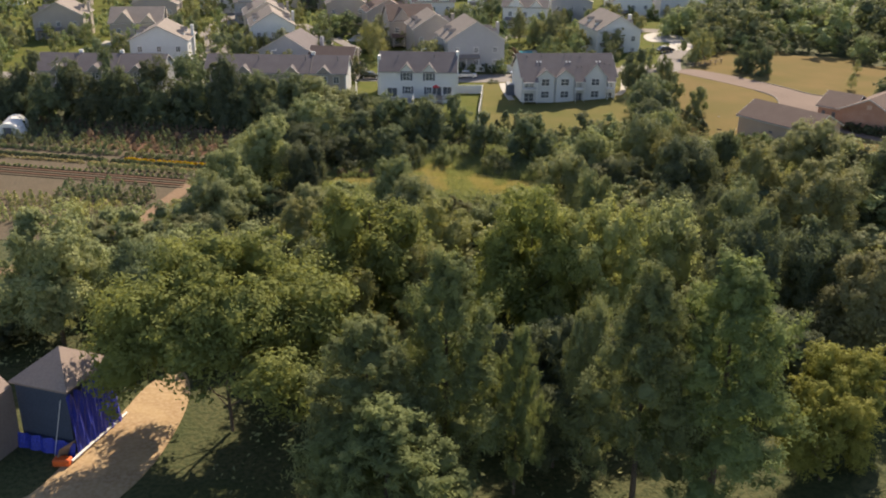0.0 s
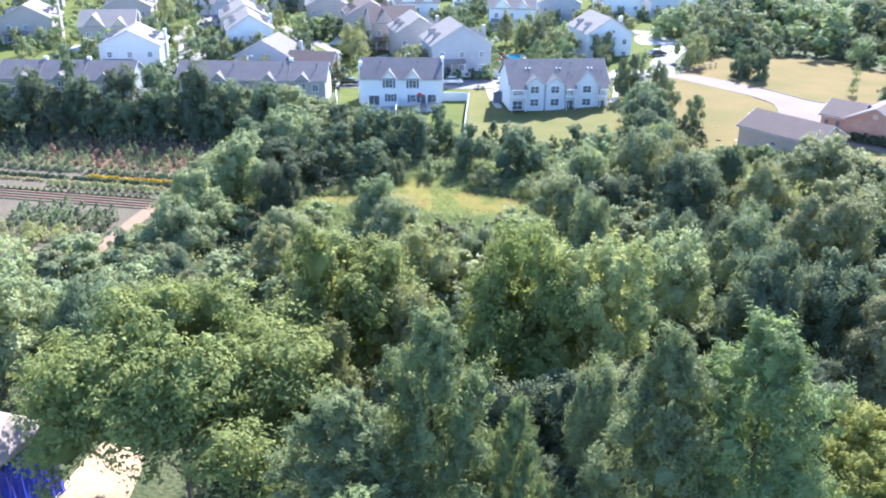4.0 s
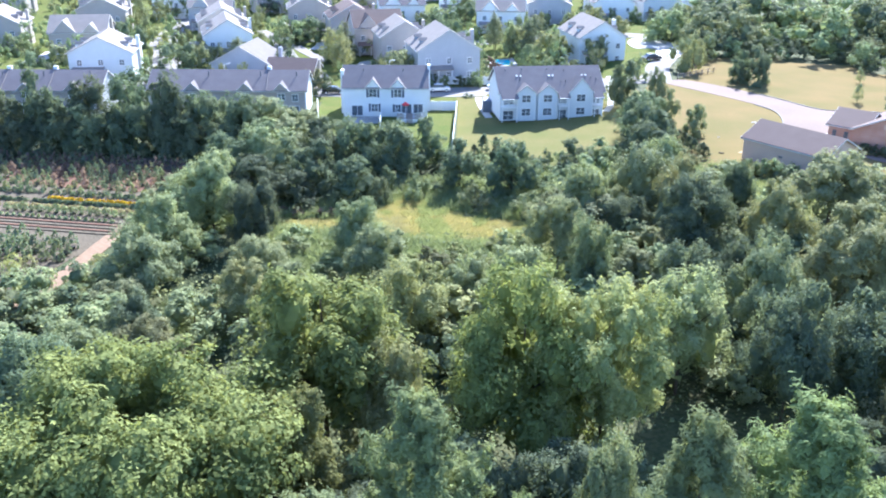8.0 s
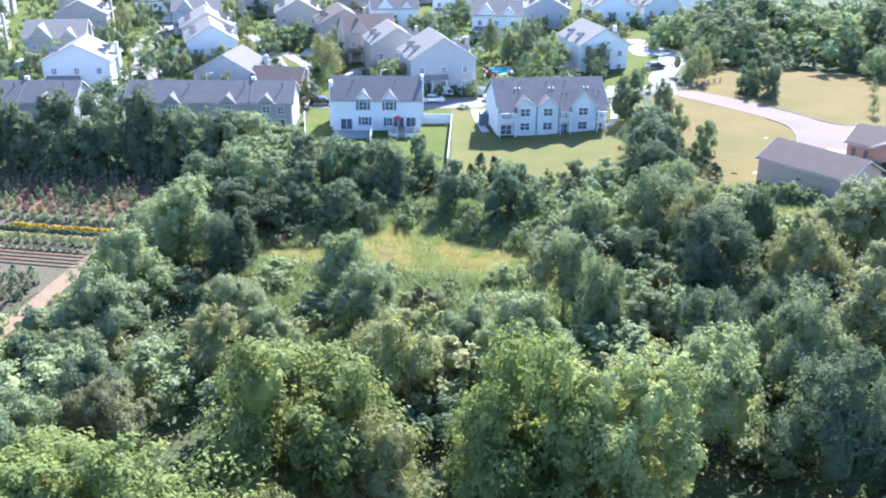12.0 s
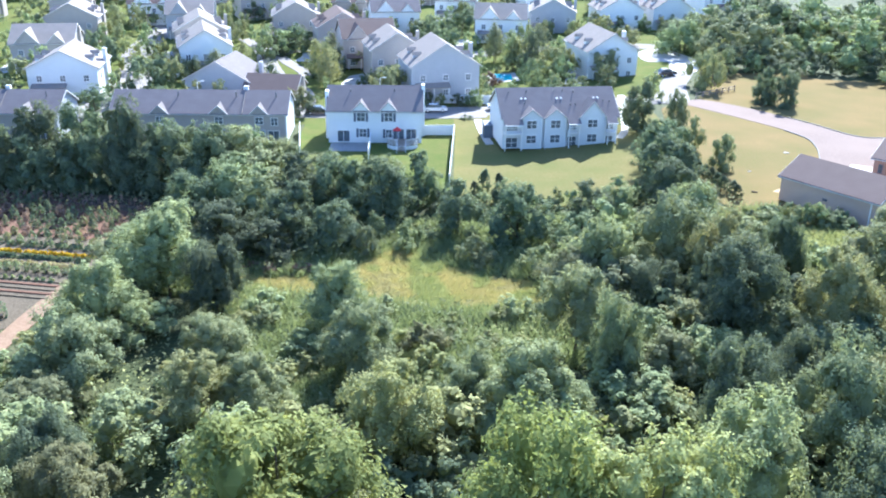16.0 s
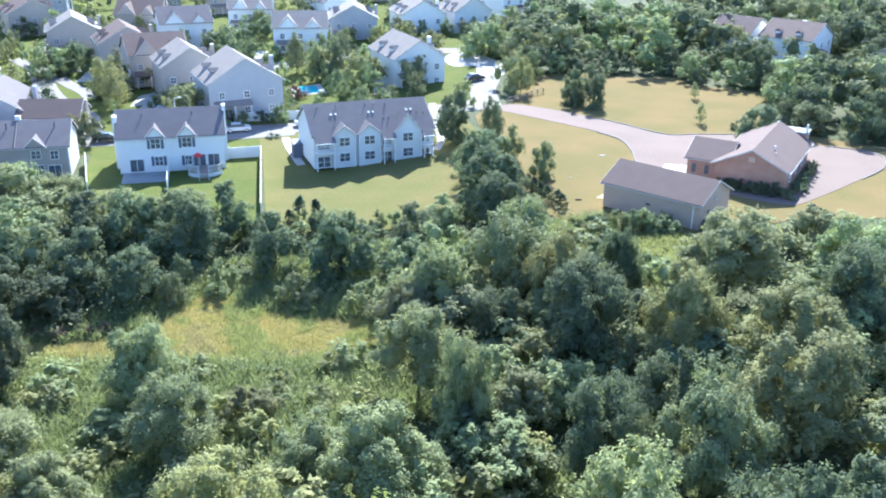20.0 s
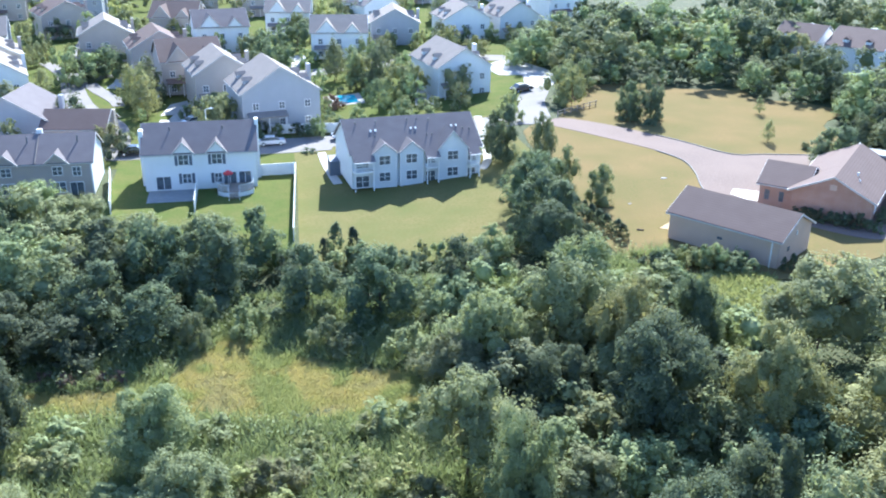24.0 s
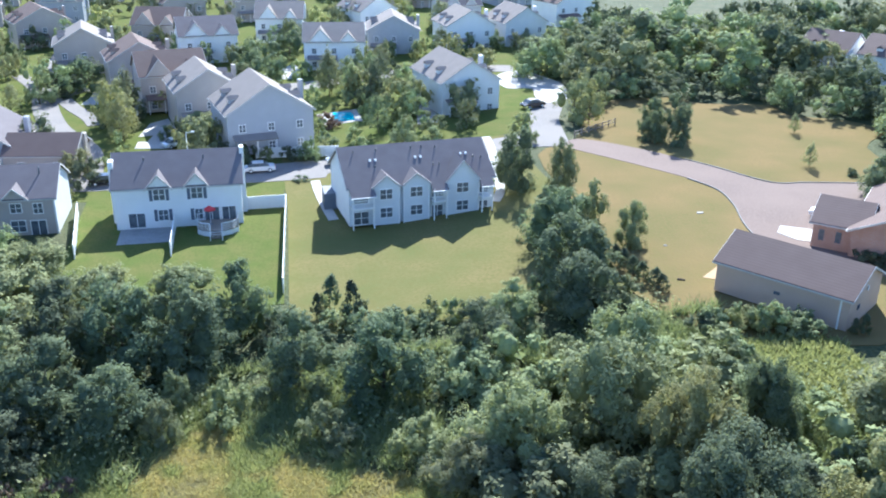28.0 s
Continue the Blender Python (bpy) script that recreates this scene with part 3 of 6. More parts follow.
def grey_blue_house():
    h = thing("apartment_house", 15.0, 179.0, 0.9, 6.0)
    tagged(h, "grey-blue house with balconies, three gables and shingle roof", "house")
    W, D, he, hr = 18.8, 11.0, 5.1, 8.5
    k = (hr - he) / (D / 2)
    shell(h, W, D, he, hr, M_BLUEGREY)
    roof_slabs(h, W, D, he, hr, 0.35, M_ROOF)
    for u, half, zp in ((4.6, 1.6, 6.35), (8.5, 1.6, 6.35), (14.6, 2.1, 7.5)):
        part("bay", boxed(u - half, -0.5, 0, u + half, 0.0, he), M_BLUEGREY, h)
        gable_front(h, u, half, -0.5, he, zp, 3.4, M_BLUEGREY, M_ROOF)
        part("fascia", boxed(u - half - 0.12, -0.62, 0.0, u - half, -0.5, he), M_TRIM, h)
        part("fascia", boxed(u + half, -0.62, 0.0, u + half + 0.12, -0.5, he), M_TRIM, h)
        for z in (0.9, 3.3):
            window(h, u, -0.52, z, 1.7, 1.4)
    for u0, u1 in ((0.1, 2.9), (10.5, 12.3), (16.9, 18.4)):
        balcony(h, u0, u1, -1.5, 0.0, 2.75)
        part("post", boxed(u0, -1.5, 0, u0 + 0.14, -1.36, 4.4), M_TRIM, h)
        part("post", boxed(u1 - 0.14, -1.5, 0, u1, -1.36, 4.4), M_TRIM, h)
        part("porch_roof", prism([(u0 - 0.15, -1.7, he - 1.7 * k + 0.06), (u0 - 0.15, 0.6, he + 0.6 * k + 0.06), (u0 - 0.15, 0.6, he + 0.6 * k + 0.2), (u0 - 0.15, -1.7, he - 1.7 * k + 0.2)], (u1 - u0 + 0.3, 0, 0)), M_ROOF, h)
        part("gutter", boxed(u0 - 0.15, -1.8, he - 1.7 * k + 0.02, u1 + 0.15, -1.7, he - 1.7 * k + 0.18), M_TRIM, h)
        for z in (0.1, 2.85):
            window(h, (u0 + u1) / 2, -0.02, z, min(2.0, u1 - u0 - 0.2), 1.75)
    for u in (3.5, 4.2, 9.4, 10.1, 15.5, 16.2):
        v = 3.2
        z = he + k * v + 0.2
        part("skylight", prism([(u - 0.13, v - 0.13, z - 0.13 * k), (u + 0.13, v - 0.13, z - 0.13 * k), (u + 0.13, v + 0.13, z + 0.13 * k), (u - 0.13, v + 0.13, z + 0.13 * k)], (0, -0.04, 0.12)), M_TRIM, h, "small white roof dome")
    for u, v in ((1.6, 4.5), (4.6, 4.6), (9.2, 4.6), (10.6, 4.6), (12.4, 4.4), (17.0, 2.6), (18.0, 2.4), (3.9, 2.2), (11.4, 1.9), (12.2, 1.9)):
        z = he + k * v
        part("vent_pipe", tubed((u, v, z), (u, v, z + 0.5), 0.08, 0.08), M_PIPE, h)
    return h


def town_row(x0, x1, y, z, he, hr, cuts, gables, wall, side, roof, name, label):
    h = thing(name, x0, y, z)
    tagged(h, label, "house")
    W, D = x1 - x0, 10.0
    shell(h, W, D, he, hr, wall, side_mat=side)
    roof_slabs(h, W, D, he, hr, 0.3, roof)
    for u in cuts:
        pts = [(u, -0.3, he - 0.1), (u, 5.0, hr), (u, 5.0, hr + 0.28), (u, -0.3, he + 0.16)]
        part("fire_wall", prism(pts, (0.12, 0, 0)), M_ROOF_PALE, h)
        part("chimney", boxed(u - 0.35, 5.3, hr - 0.5, u + 0.45, 5.9, hr + 0.7, bevel=0.04), M_WHITE, h)
    for u in gables:
        gable_front(h, u, 1.5, -0.2, he - 0.05, he + 1.3, 2.6, wall, roof)
        window(h, u, -0.05, 3.2 if he > 4.5 else 1.2, 1.4, 1.3)
        window(h, u, -0.02, 0.7, 1.8, 1.6)
        part("vent_pipe", tubed((u + 2.5, 3.4, he + 2.0), (u + 2.5, 3.4, he + 2.9), 0.1, 0.1), M_PIPE, h)
    window(h, W - 2.0, -0.02, 3.0, 1.2, 1.4)
    window(h, W - 2.2, -0.02, 0.2, 1.9, 2.0)
    return h


white_house()
grey_blue_house()
town_row(-48.9, -20.2, 185.5, -0.3, 5.0, 7.7, (21.4,), (8.0, 17.6, 24.2), M_TAN, M_BLUEGREY, M_ROOF, "town_house_row", "long tan town-house row with grey roof and white end trim")
town_row(-84.0, -58.0, 186.5, -0.3, 4.6, 7.3, (8.0, 16.5), (5.0, 12.5, 21.0), M_TAN, M_GREY, M_ROOF, "town_house_row", "tan town-house row half hidden behind the tree belt")


def shed_barn():
    h = thing("garage_building", 48.9, 149.8, 2.72, -54.5)
    tagged(h, "long low beige garage building with purple-grey shingle roof", "garage")
    W, D, he, hr = 13.3, 8.3, 3.3, 5.3
    shell(h, W, D, he, hr, M_BARN)
    roof_slabs(h, W, D, he, hr, 0.35, M_ROOF_BROWN)
    part("downpipe", boxed(W - 0.9, -0.12, 0, W - 0.75, -0.01, he), M_TRIM, h)
    window(h, 6.4, -0.02, 1.6, 0.6, 0.3, cols=1, mat=M_DARKTRIM)
    window(h, W + 0.02, 2.4, 1.5, 0.5, 0.5, "right", cols=1, mat=M_DARKTRIM)
    part("wall_lamp", boxed(W + 0.0, 4.1, 2.9, W + 0.12, 4.3, 3.4, bevel=0.02), M_TRIM, h, "white wall lamp")
    return h


shed_barn()


def brick_house():
    h = thing("brick_house", 74.6, 149.6, 2.72, -52)
    # local u runs from the far left corner along the gable wall
    h.matrix_basis = pose(67.9, 155.2, 2.72, 0, 0, -44)
    tagged(h, "salmon brick bungalow with a wing and brown-grey roof", "house")
    W, D, he, hr = 9.4, 17.5, 3.3, 5.6
    shell(h, W, D, he, hr, M_BRICK, along="v")
    roof_slabs(h, W, D, he, hr, 0.5, M_ROOF_BROWN, along="v")
    shell(h, 5.2, 8.6, 3.1, 4.9, M_BRICK, along="u", x0=-4.2, y0=0.9)
    roof_slabs(h, 5.4, 8.6, 3.1, 4.9, 0.4, M_ROOF_BROWN, along="u", x0=-4.2, y0=0.9)
    for u in (-3.2, -1.4):
        window(h, u, 0.88, 1.0, 0.6, 1.3, cols=1, mat=M_DARKTRIM)
    root = new("roof_terrace")
    root.parent = h
    part("terrace_wall", boxed(4.6, D + 0.2, 0, 8.8, D + 3.0, 4.3), M_BRICK, root)
    part("parapet", boxed(4.4, D + 0.1, 4.3, 9.0, D + 3.2, 4.6, bevel=0.04), M_PATIO, root, "grey flat parapet")
    for u in (4.5, 8.7):
        part("post", boxed(u - 0.1, D + 0.3, 4.6, u + 0.2, D + 0.6, 5.8, bevel=0.04), M_TRIM, root, "white roof post")
    part("gable_vent", boxed(4.3, -0.06, 3.9, 5.1, 0.0, 4.6), M_BARN, h)
    for v in (3.5, 8.0, 12.5):
        window(h, W + 0.02, v, 1.0, 1.4, 1.3, "right")
    part("roof_vent", tubed((6.6, 5.0, 4.4), (6.6, 5.0, 5.3), 0.12, 0.12), M_TRIM, h)
    part("roof_vent", tubed((7.1, 3.4, 4.2), (7.1, 3.4, 4.9), 0.1, 0.1), M_TRIM, h)
    return h


brick_house()


# ---- far houses ----
def far_house(x, y, z, turn, w, d, he, hr, wall, roof, along, label):
    h = thing("house", x, y, z, turn)
    tagged(h, label, "house", group="far houses")
    shell(h, w, d, he, hr, wall, along=along, x0=-w / 2)
    roof_slabs(h, w, d, he, hr, 0.35, roof, along=along, x0=-w / 2, trim=True)
    n = max(2, int(w / 3.6))
    for k in range(n):
        u = -w / 2 + w * (k + 0.5) / n
        for zz in (0.6, 3.5) if he > 4.5 else (0.9,):
            window(h, u, -0.02, zz, 1.1, 1.3)
    for k in range(2):
        window(h, w / 2 + 0.02, d * (k + 0.5) / 2, 3.5 if he > 4.5 else 1.0, 1.1, 1.3, "right")
    if he > 4.5:
        if along == "u":
            gable_front(h, -w * 0.22, w * 0.2, -0.25, he - 0.1, he + (hr - he) * 0.85, d * 0.45, wall, roof)
            gable_front(h, w * 0.24, w * 0.15, -0.25, he - 0.1, he + (hr - he) * 0.6, d * 0.35, wall, roof)
        else:
            k = (hr - he) / (w / 2)
            for sgn in (-1, 1):
                for v in (d * 0.3, d * 0.7):
                    x = sgn * w * 0.36
                    z = hr - k * abs(x)
                    part("dormer", boxed(x - 0.7, v - 0.6, z - 0.7, x + 0.7, v + 0.6, z + 0.45), wall, h)
                    part("dormer_roof", prism([(x - 0.9 * sgn, v - 0.8, z + 0.42), (x - 0.9 * sgn, v + 0.8, z + 0.42), (x - 0.9 * sgn, v, z + 1.0)], (1.75 * sgn, 0, 0)), roof, h)
        part("porch_roof", prism([(-w * 0.45, -1.8, 2.5), (-w * 0.45, 0, 3.1), (-w * 0.45, 0, 3.25), (-w * 0.45, -1.8, 2.65)], (w * 0.5, 0, 0)), roof, h)
        for u in (-w * 0.43, -w * 0.2, w * 0.02):
            part("porch_post", boxed(u, -1.7, 0, u + 0.14, -1.56, 2.5), M_TRIM, h)
    part("chimney", boxed(w / 2 - 0.1, d * 0.55, 0, w / 2 + 0.55, d * 0.55 + 1.1, (he + hr) / 2 + 0.9, bevel=0.04), wall, h)
    return h


FAR_A = [
    (42.5, 228.5, 1.6, 10, 11.0, 15.0, 6.2, 9.6, "u", "p", "v"),
    (7.0, 213.5, 0.9, 12, 13.5, 13.0, 6.4, 10.6, "g", "p", "v"),
    (-2.5, 230.0, 0.6, 12, 11.0, 12.0, 6.8, 10.2, "t", "p", "v"),
    (-9.0, 245.0, 0.5, 12, 12.0, 12.0, 6.6, 10.0, "t", "b", "u"),
    (-16.0, 259.0, 0.5, 12, 12.0, 12.0, 6.8, 10.2, "t", "b", "v"),
    (-66.5, 214.0, 0.0, 6, 13.0, 12.0, 6.2, 9.4, "u", "p", "v"),
    (-37.0, 213.0, 0.0, -10, 13.0, 11.0, 4.2, 7.8, "g", "r", "v"),
]
FAR_B = [
    (-26.5, 209.5, 0.0, -8, 10.0, 8.0, 3.2, 5.4, "t", "b", "u"),
    (-44.0, 237.0, 0.0, 14, 11.0, 14.0, 6.4, 9.8, "u", "p", "v"),
    (-49.0, 256.0, 0.0, 14, 12.0, 13.0, 6.6, 10.0, "t", "p", "v"),
    (-80.0, 240.0, 0.0, 8, 13.0, 12.0, 6.2, 9.4, "t", "p", "u"),
    (23.0, 275.0, 1.0, -6, 13.0, 11.0, 6.2, 9.4, "w", "p", "u"),
    (38.0, 286.0, 1.4, -6, 12.0, 12.0, 6.2, 9.4, "g", "p", "v"),
    (57.0, 288.0, 1.8, 5, 12.0, 12.0, 6.2, 9.6, "w", "p", "v"),
    (71.0, 289.0, 2.2, 10, 11.0, 12.0, 6.2, 9.6, "u", "p", "v"),
]
FAR_C = [
    (139.0, 233.0, 2.7, 35, 14.0, 12.0, 5.8, 9.0, "w", "b", "v"),
    (129.0, 243.0, 2.7, 35, 12.0, 10.0, 5.8, 9.0, "w", "b", "v"),
    (152.0, 214.0, 2.7, 20, 16.0, 10.0, 3.4, 6.2, "t", "b", "u"),
    (-30.0, 283.0, 0.0, 8, 12.0, 12.0, 6.4, 9.8, "t", "p", "v"),
    (-58.0, 284.0, 0.0, 8, 12.0, 12.0, 6.4, 9.8, "g", "p", "u"),
    (-86.0, 276.0, 0.0, 8, 13.0, 12.0, 6.4, 9.8, "t", "p", "v"),
    (-104.0, 250.0, 0.0, 8, 13.0, 12.0, 6.4, 9.8, "t", "p", "v"),
    (-4.0, 292.0, 0.0, 8, 13.0, 12.0, 6.4, 9.8, "w", "r", "u"),
]
WALLS = {"w": M_WHITE, "g": M_GREY, "t": M_TAN, "u": M_BLUEGREY}
ROOFS = {"p": M_ROOF_PALE, "b": M_ROOF_BROWN, "r": M_ROOF}
WORDS = {"w": "white", "g": "blue-grey", "t": "tan", "u": "pale blue"}
RWORDS = {"p": "grey", "b": "brown", "r": "slate-grey"}
for row in FAR_A + FAR_B + FAR_C:
    far_house(*row[:8], WALLS[row[8]], ROOFS[row[9]], row[10], f"{WORDS[row[8]]} two-storey suburban house with {RWORDS[row[9]]} shingle roof" if row[6] > 4.5 else f"low {WORDS[row[8]]} suburban house with {RWORDS[row[9]]} shingle roof")
rng = random.Random(5)
for k in range(30):
    x = -150 + (k % 10) * 27 + rng.uniform(-5, 5)
    y = 312 + (k // 10) * 42 + rng.uniform(-7, 7)
    if x > 95:
        continue
    wk, rk = rng.choice("wtgt"), rng.choice("pbpr")
    far_house(x, y, ground_z(x, y), rng.uniform(-25, 25), rng.uniform(11, 14), rng.uniform(10, 13), 6.2, 9.6, WALLS[wk], ROOFS[rk], rng.choice("uv"), f"{WORDS[wk]} two-storey suburban house with {RWORDS[rk]} shingle roof")


# ---- trees ----
gen = np.random.default_rng(7)


def tri_mesh(name, v, material):
    n = len(v) // 3
    me = bpy.data.meshes.new(name)
    me.vertices.add(3 * n)
    me.vertices.foreach_set("co", v.ravel())
    me.loops.add(3 * n)
    me.loops.foreach_set("vertex_index", np.arange(3 * n, dtype=np.int32))
    me.polygons.add(n)
    me.polygons.foreach_set("loop_start", np.arange(0, 3 * n, 3, dtype=np.int32))
    me.update(calc_edges=True)
    me.materials.append(material)
    return me


def knob():
    """A rough ball of eighty triangles, as a soup of corners."""
    bm = bmesh.new()
    bmesh.ops.create_icosphere(bm, subdivisions=2, radius=1.0)
    soup = np.array([v.co[:] for f in bm.faces for v in f.verts])
    bm.free()
    return soup


KNOB = knob()


def leaf_mesh(name, centres, normals, sizes, material, slim=0.62, solid=None):
    """One mesh of small pointed leaf sprays, each with its own tilt."""
    n = len(centres)
    nrm = normals / (np.linalg.norm(normals, axis=1, keepdims=True) + 1e-9)
    a = np.cross(nrm, gen.normal(size=(n, 3)))
    a /= np.linalg.norm(a, axis=1, keepdims=True) + 1e-9
    b = np.cross(nrm, a) * sizes[:, None] * slim
    a = a * sizes[:, None]
    v = np.stack([centres + a * 1.2, centres - a * 0.8 + b, centres - a * 0.8 - b], 1).reshape(-1, 3)
    if solid is not None:
        v = np.concatenate([v, solid])
    return tri_mesh(name, v, material)


def unit(n):
    v = gen.normal(size=(n, 3))
    return v / np.linalg.norm(v, axis=1, keepdims=True)


def dome_crown(name, material, R, H, tufts, per, size, low=-0.06, lobes=12, deep=0.48, shoot=0.15, peak=0.0, wild=0.42, fill=1150, slim=0.62, square=2.5, outward=0.78, core=(0.08, 0.135)):
    """A crown R wide to each side and H high: a lobed dome of leafy tufts that point out and up, dense inside."""
    mid = low + (1 - low) * 0.42
    top, foot = 1 - mid, mid - low
    lobe = unit(lobes)
    lobe[:, 2] = np.abs(lobe[:, 2]) * 0.9 - 0.15
    lobe /= np.linalg.norm(lobe, axis=1, keepdims=True)
    push = gen.uniform(0.5, 1.15, lobes)
    wide = gen.uniform(0.05, 0.17, lobes)
    stretch, lean = gen.uniform(0.86, 1.14), gen.uniform(-0.10, 0.10, 2)

    def surface(d):
        near = (d @ lobe.T)
        bump = (push * np.exp((near - 1) / wide)).max(axis=1)
        r = 1 - deep + deep * 1.15 * bump
        flat = np.hypot(d[:, 0], d[:, 1])
        r = r / (flat ** square + np.abs(d[:, 2]) ** square) ** (1 / square)
        p = d * r[:, None]
        up = p[:, 2] > 0
        p[:, :2] *= (1 - peak * np.clip(p[:, 2], 0, 1))[:, None]
        q = np.stack([p[:, 0] * R * stretch, p[:, 1] * R / stretch, (mid + np.where(up, p[:, 2] * top, p[:, 2] * foot)) * H], 1)
        q[:, :2] += lean * q[:, 2:3]
        return q

    d = unit(tufts)
    d[:, 2] = np.where((d[:, 2] < -0.55), -d[:, 2], d[:, 2])
    depth = gen.uniform(0.68, 1.05, (tufts, 1)) ** (1.15 - 0.5 * d[:, 2:3])
    c = surface(d)
    c[:, :2] *= depth
    c[:, 2] = (c[:, 2] - mid * H) * depth[:, 0] + mid * H
    way = d * 0.8 + np.array([0, 0, 0.55]) + 0.45 * gen.normal(size=(tufts, 3))
    way /= np.linalg.norm(way, axis=1, keepdims=True)
    long = R * shoot * (0.5 + 1.4 * gen.uniform(0, 1, tufts) ** 2)
    own = np.repeat(np.arange(tufts), per)
    n = len(own)
    t = gen.uniform(-0.8, 1.0, n)
    girth = (R * shoot * 0.75 * (1.05 - 0.75 * np.clip(t, 0, 1)))[:, None]
    p = c[own] + way[own] * (t * long[own])[:, None] + gen.normal(size=(n, 3)) * girth * 0.62
    nr = d[own] * outward + np.array([0, 0, 1.3 - outward]) + wild * gen.normal(size=(n, 3))
    sz = size * gen.uniform(0.55, 1.35, n)
    if fill:
        df = unit(fill)
        q = surface(df)
        k = gen.uniform(0.50, 0.84, (fill, 1))
        q[:, :2] *= k
        q[:, 2] = (q[:, 2] - mid * H) * k[:, 0] + mid * H
        p, nr = np.concatenate([p, q]), np.concatenate([nr, df + 0.5 * gen.normal(size=(fill, 3))])
        sz = np.concatenate([sz, R * gen.uniform(*core, fill)])
    p[:, 2] = np.maximum(p[:, 2], 0.02 * H)
    p[:, 2] *= H / np.percentile(p[:, 2], 99.5)
    p[:, :2] *= R / np.percentile(np.linalg.norm(p[:, :2], axis=1), 92)
    return leaf_mesh(name, p, nr, sz, material, slim)


def clump_crown(name, material, R, H, lobes, tufts, per, size, low=0.1, lobe=(0.22, 0.44), tuft=(0.24, 0.42), ragged=0.28, fill=90, slim=0.62, noisy=0.36, cone=False):
    """A crown R wide to each side and H high: leafy boughs that stand apart, each a heap of rounded tufts, dark gaps between them."""
    golden = 2.39996
    turn = gen.uniform(0, 6.283)
    ps, ns, ss, light_blocks = [], [], [], []
    for k in range(lobes):
        f = (k + 0.5) / lobes
        up = low + 0.18 * (1 - low) + (0.80 - 0.18) * (1 - low) * f ** 0.85 + gen.uniform(-0.09, 0.09)
        spread = math.sqrt(max(0.02, 1 - f ** 2.2)) * gen.uniform(0.42, 0.88) + (0.05 if f > 0.85 else 0.0)
        a = turn + golden * k + gen.uniform(-0.5, 0.5)
        r = R * gen.uniform(*lobe) * (1.08 - 0.3 * f)
        tall = gen.uniform(0.9, 1.35)
        if cone:
            up = low + (0.93 - low) * f + gen.uniform(-0.03, 0.03)
            spread = (1 - f ** 1.6) * gen.uniform(0.45, 0.95) + 0.04
            r, tall = R * gen.uniform(*lobe) * (1.15 - 0.6 * f), gen.uniform(0.55, 0.85)
        mid = np.array([math.cos(a) * spread * R, math.sin(a) * spread * R, up * H])
        out = np.array([math.cos(a), math.sin(a), 0.55 + 0.8 * f])
        out /= np.linalg.norm(out)
        d = unit(tufts) + out * 0.62
        d /= np.linalg.norm(d, axis=1, keepdims=True)
        far = gen.uniform(1 - ragged, 1 + ragged, (tufts, 1))
        c = mid + d * far * r * np.array([1, 1, tall])
        tr = r * gen.uniform(*tuft, tufts)
        own = np.repeat(np.arange(tufts), per)
        n = len(own)
        e = unit(n) + 0.45 * d[own] + np.array([0, 0, 0.18])
        e /= np.linalg.norm(e, axis=1, keepdims=True)
        shell_r = (tr[own] * (0.55 + 0.95 * gen.uniform(0, 1, n) ** 1.6))[:, None]
        sprig = unit(tufts)
        sprig[:, 2] = np.abs(sprig[:, 2]) + 0.2
        if cone:
            sprig = d * 0.9 + np.array([0, 0, 0.8]) + 0.25 * gen.normal(size=(tufts, 3))
        along = (e * sprig[own]).sum(axis=1, keepdims=True)
        ps.append(c[own] + (e * np.array([1.05, 1.05, 0.8]) + sprig[own] * along * 0.5) * shell_r)
        ns.append(e * 0.7 + d[own] * 0.3 + np.array([0, 0, 0.45]) + noisy * gen.normal(size=(n, 3)))
        ss.append(size * gen.uniform(0.55, 1.3, n))
        # An unseen solid ball added inside each bough keeps sunlight from leaking through.
        light_blocks.append(mid + KNOB * np.array([1, 1, tall]) * r * 0.64 * (1 + 0.14 * np.sin(KNOB @ gen.uniform(-5, 5, (3, 1)) + k)))
        q = unit(fill)
        ps.append(mid + q * (r * gen.uniform(0.62, 0.92, fill))[:, None] * np.array([1, 1, tall]))
        ns.append(q + 0.4 * gen.normal(size=(fill, 3)))
        ss.append(r * gen.uniform(0.10, 0.18, fill))
    core = 3 * fill
    q = unit(core)
    ps.append(q * (gen.uniform(0.1, 0.42, core) * R)[:, None] * np.array([1, 1, 0]) + np.stack([0 * q[:, 0], 0 * q[:, 0], gen.uniform(low + 0.06, 0.72, core) * H], 1))
    ns.append(q)
    ss.append(R * gen.uniform(0.07, 0.12, core))
    p, nr, sz = np.concatenate(ps), np.concatenate(ns), np.concatenate(ss)
    p[:, 2] = np.maximum(p[:, 2], 0.03 * H)
    all_blocks = np.concatenate(light_blocks)
    all_blocks[:, 2] = np.maximum(all_blocks[:, 2], 0.03 * H)
    grow = np.array([R / np.percentile(np.linalg.norm(p[:, :2], axis=1), 95)] * 2 + [H / np.percentile(p[:, 2], 99.6)])
    return leaf_mesh(name, p * grow, nr, sz, material, slim, all_blocks * grow)


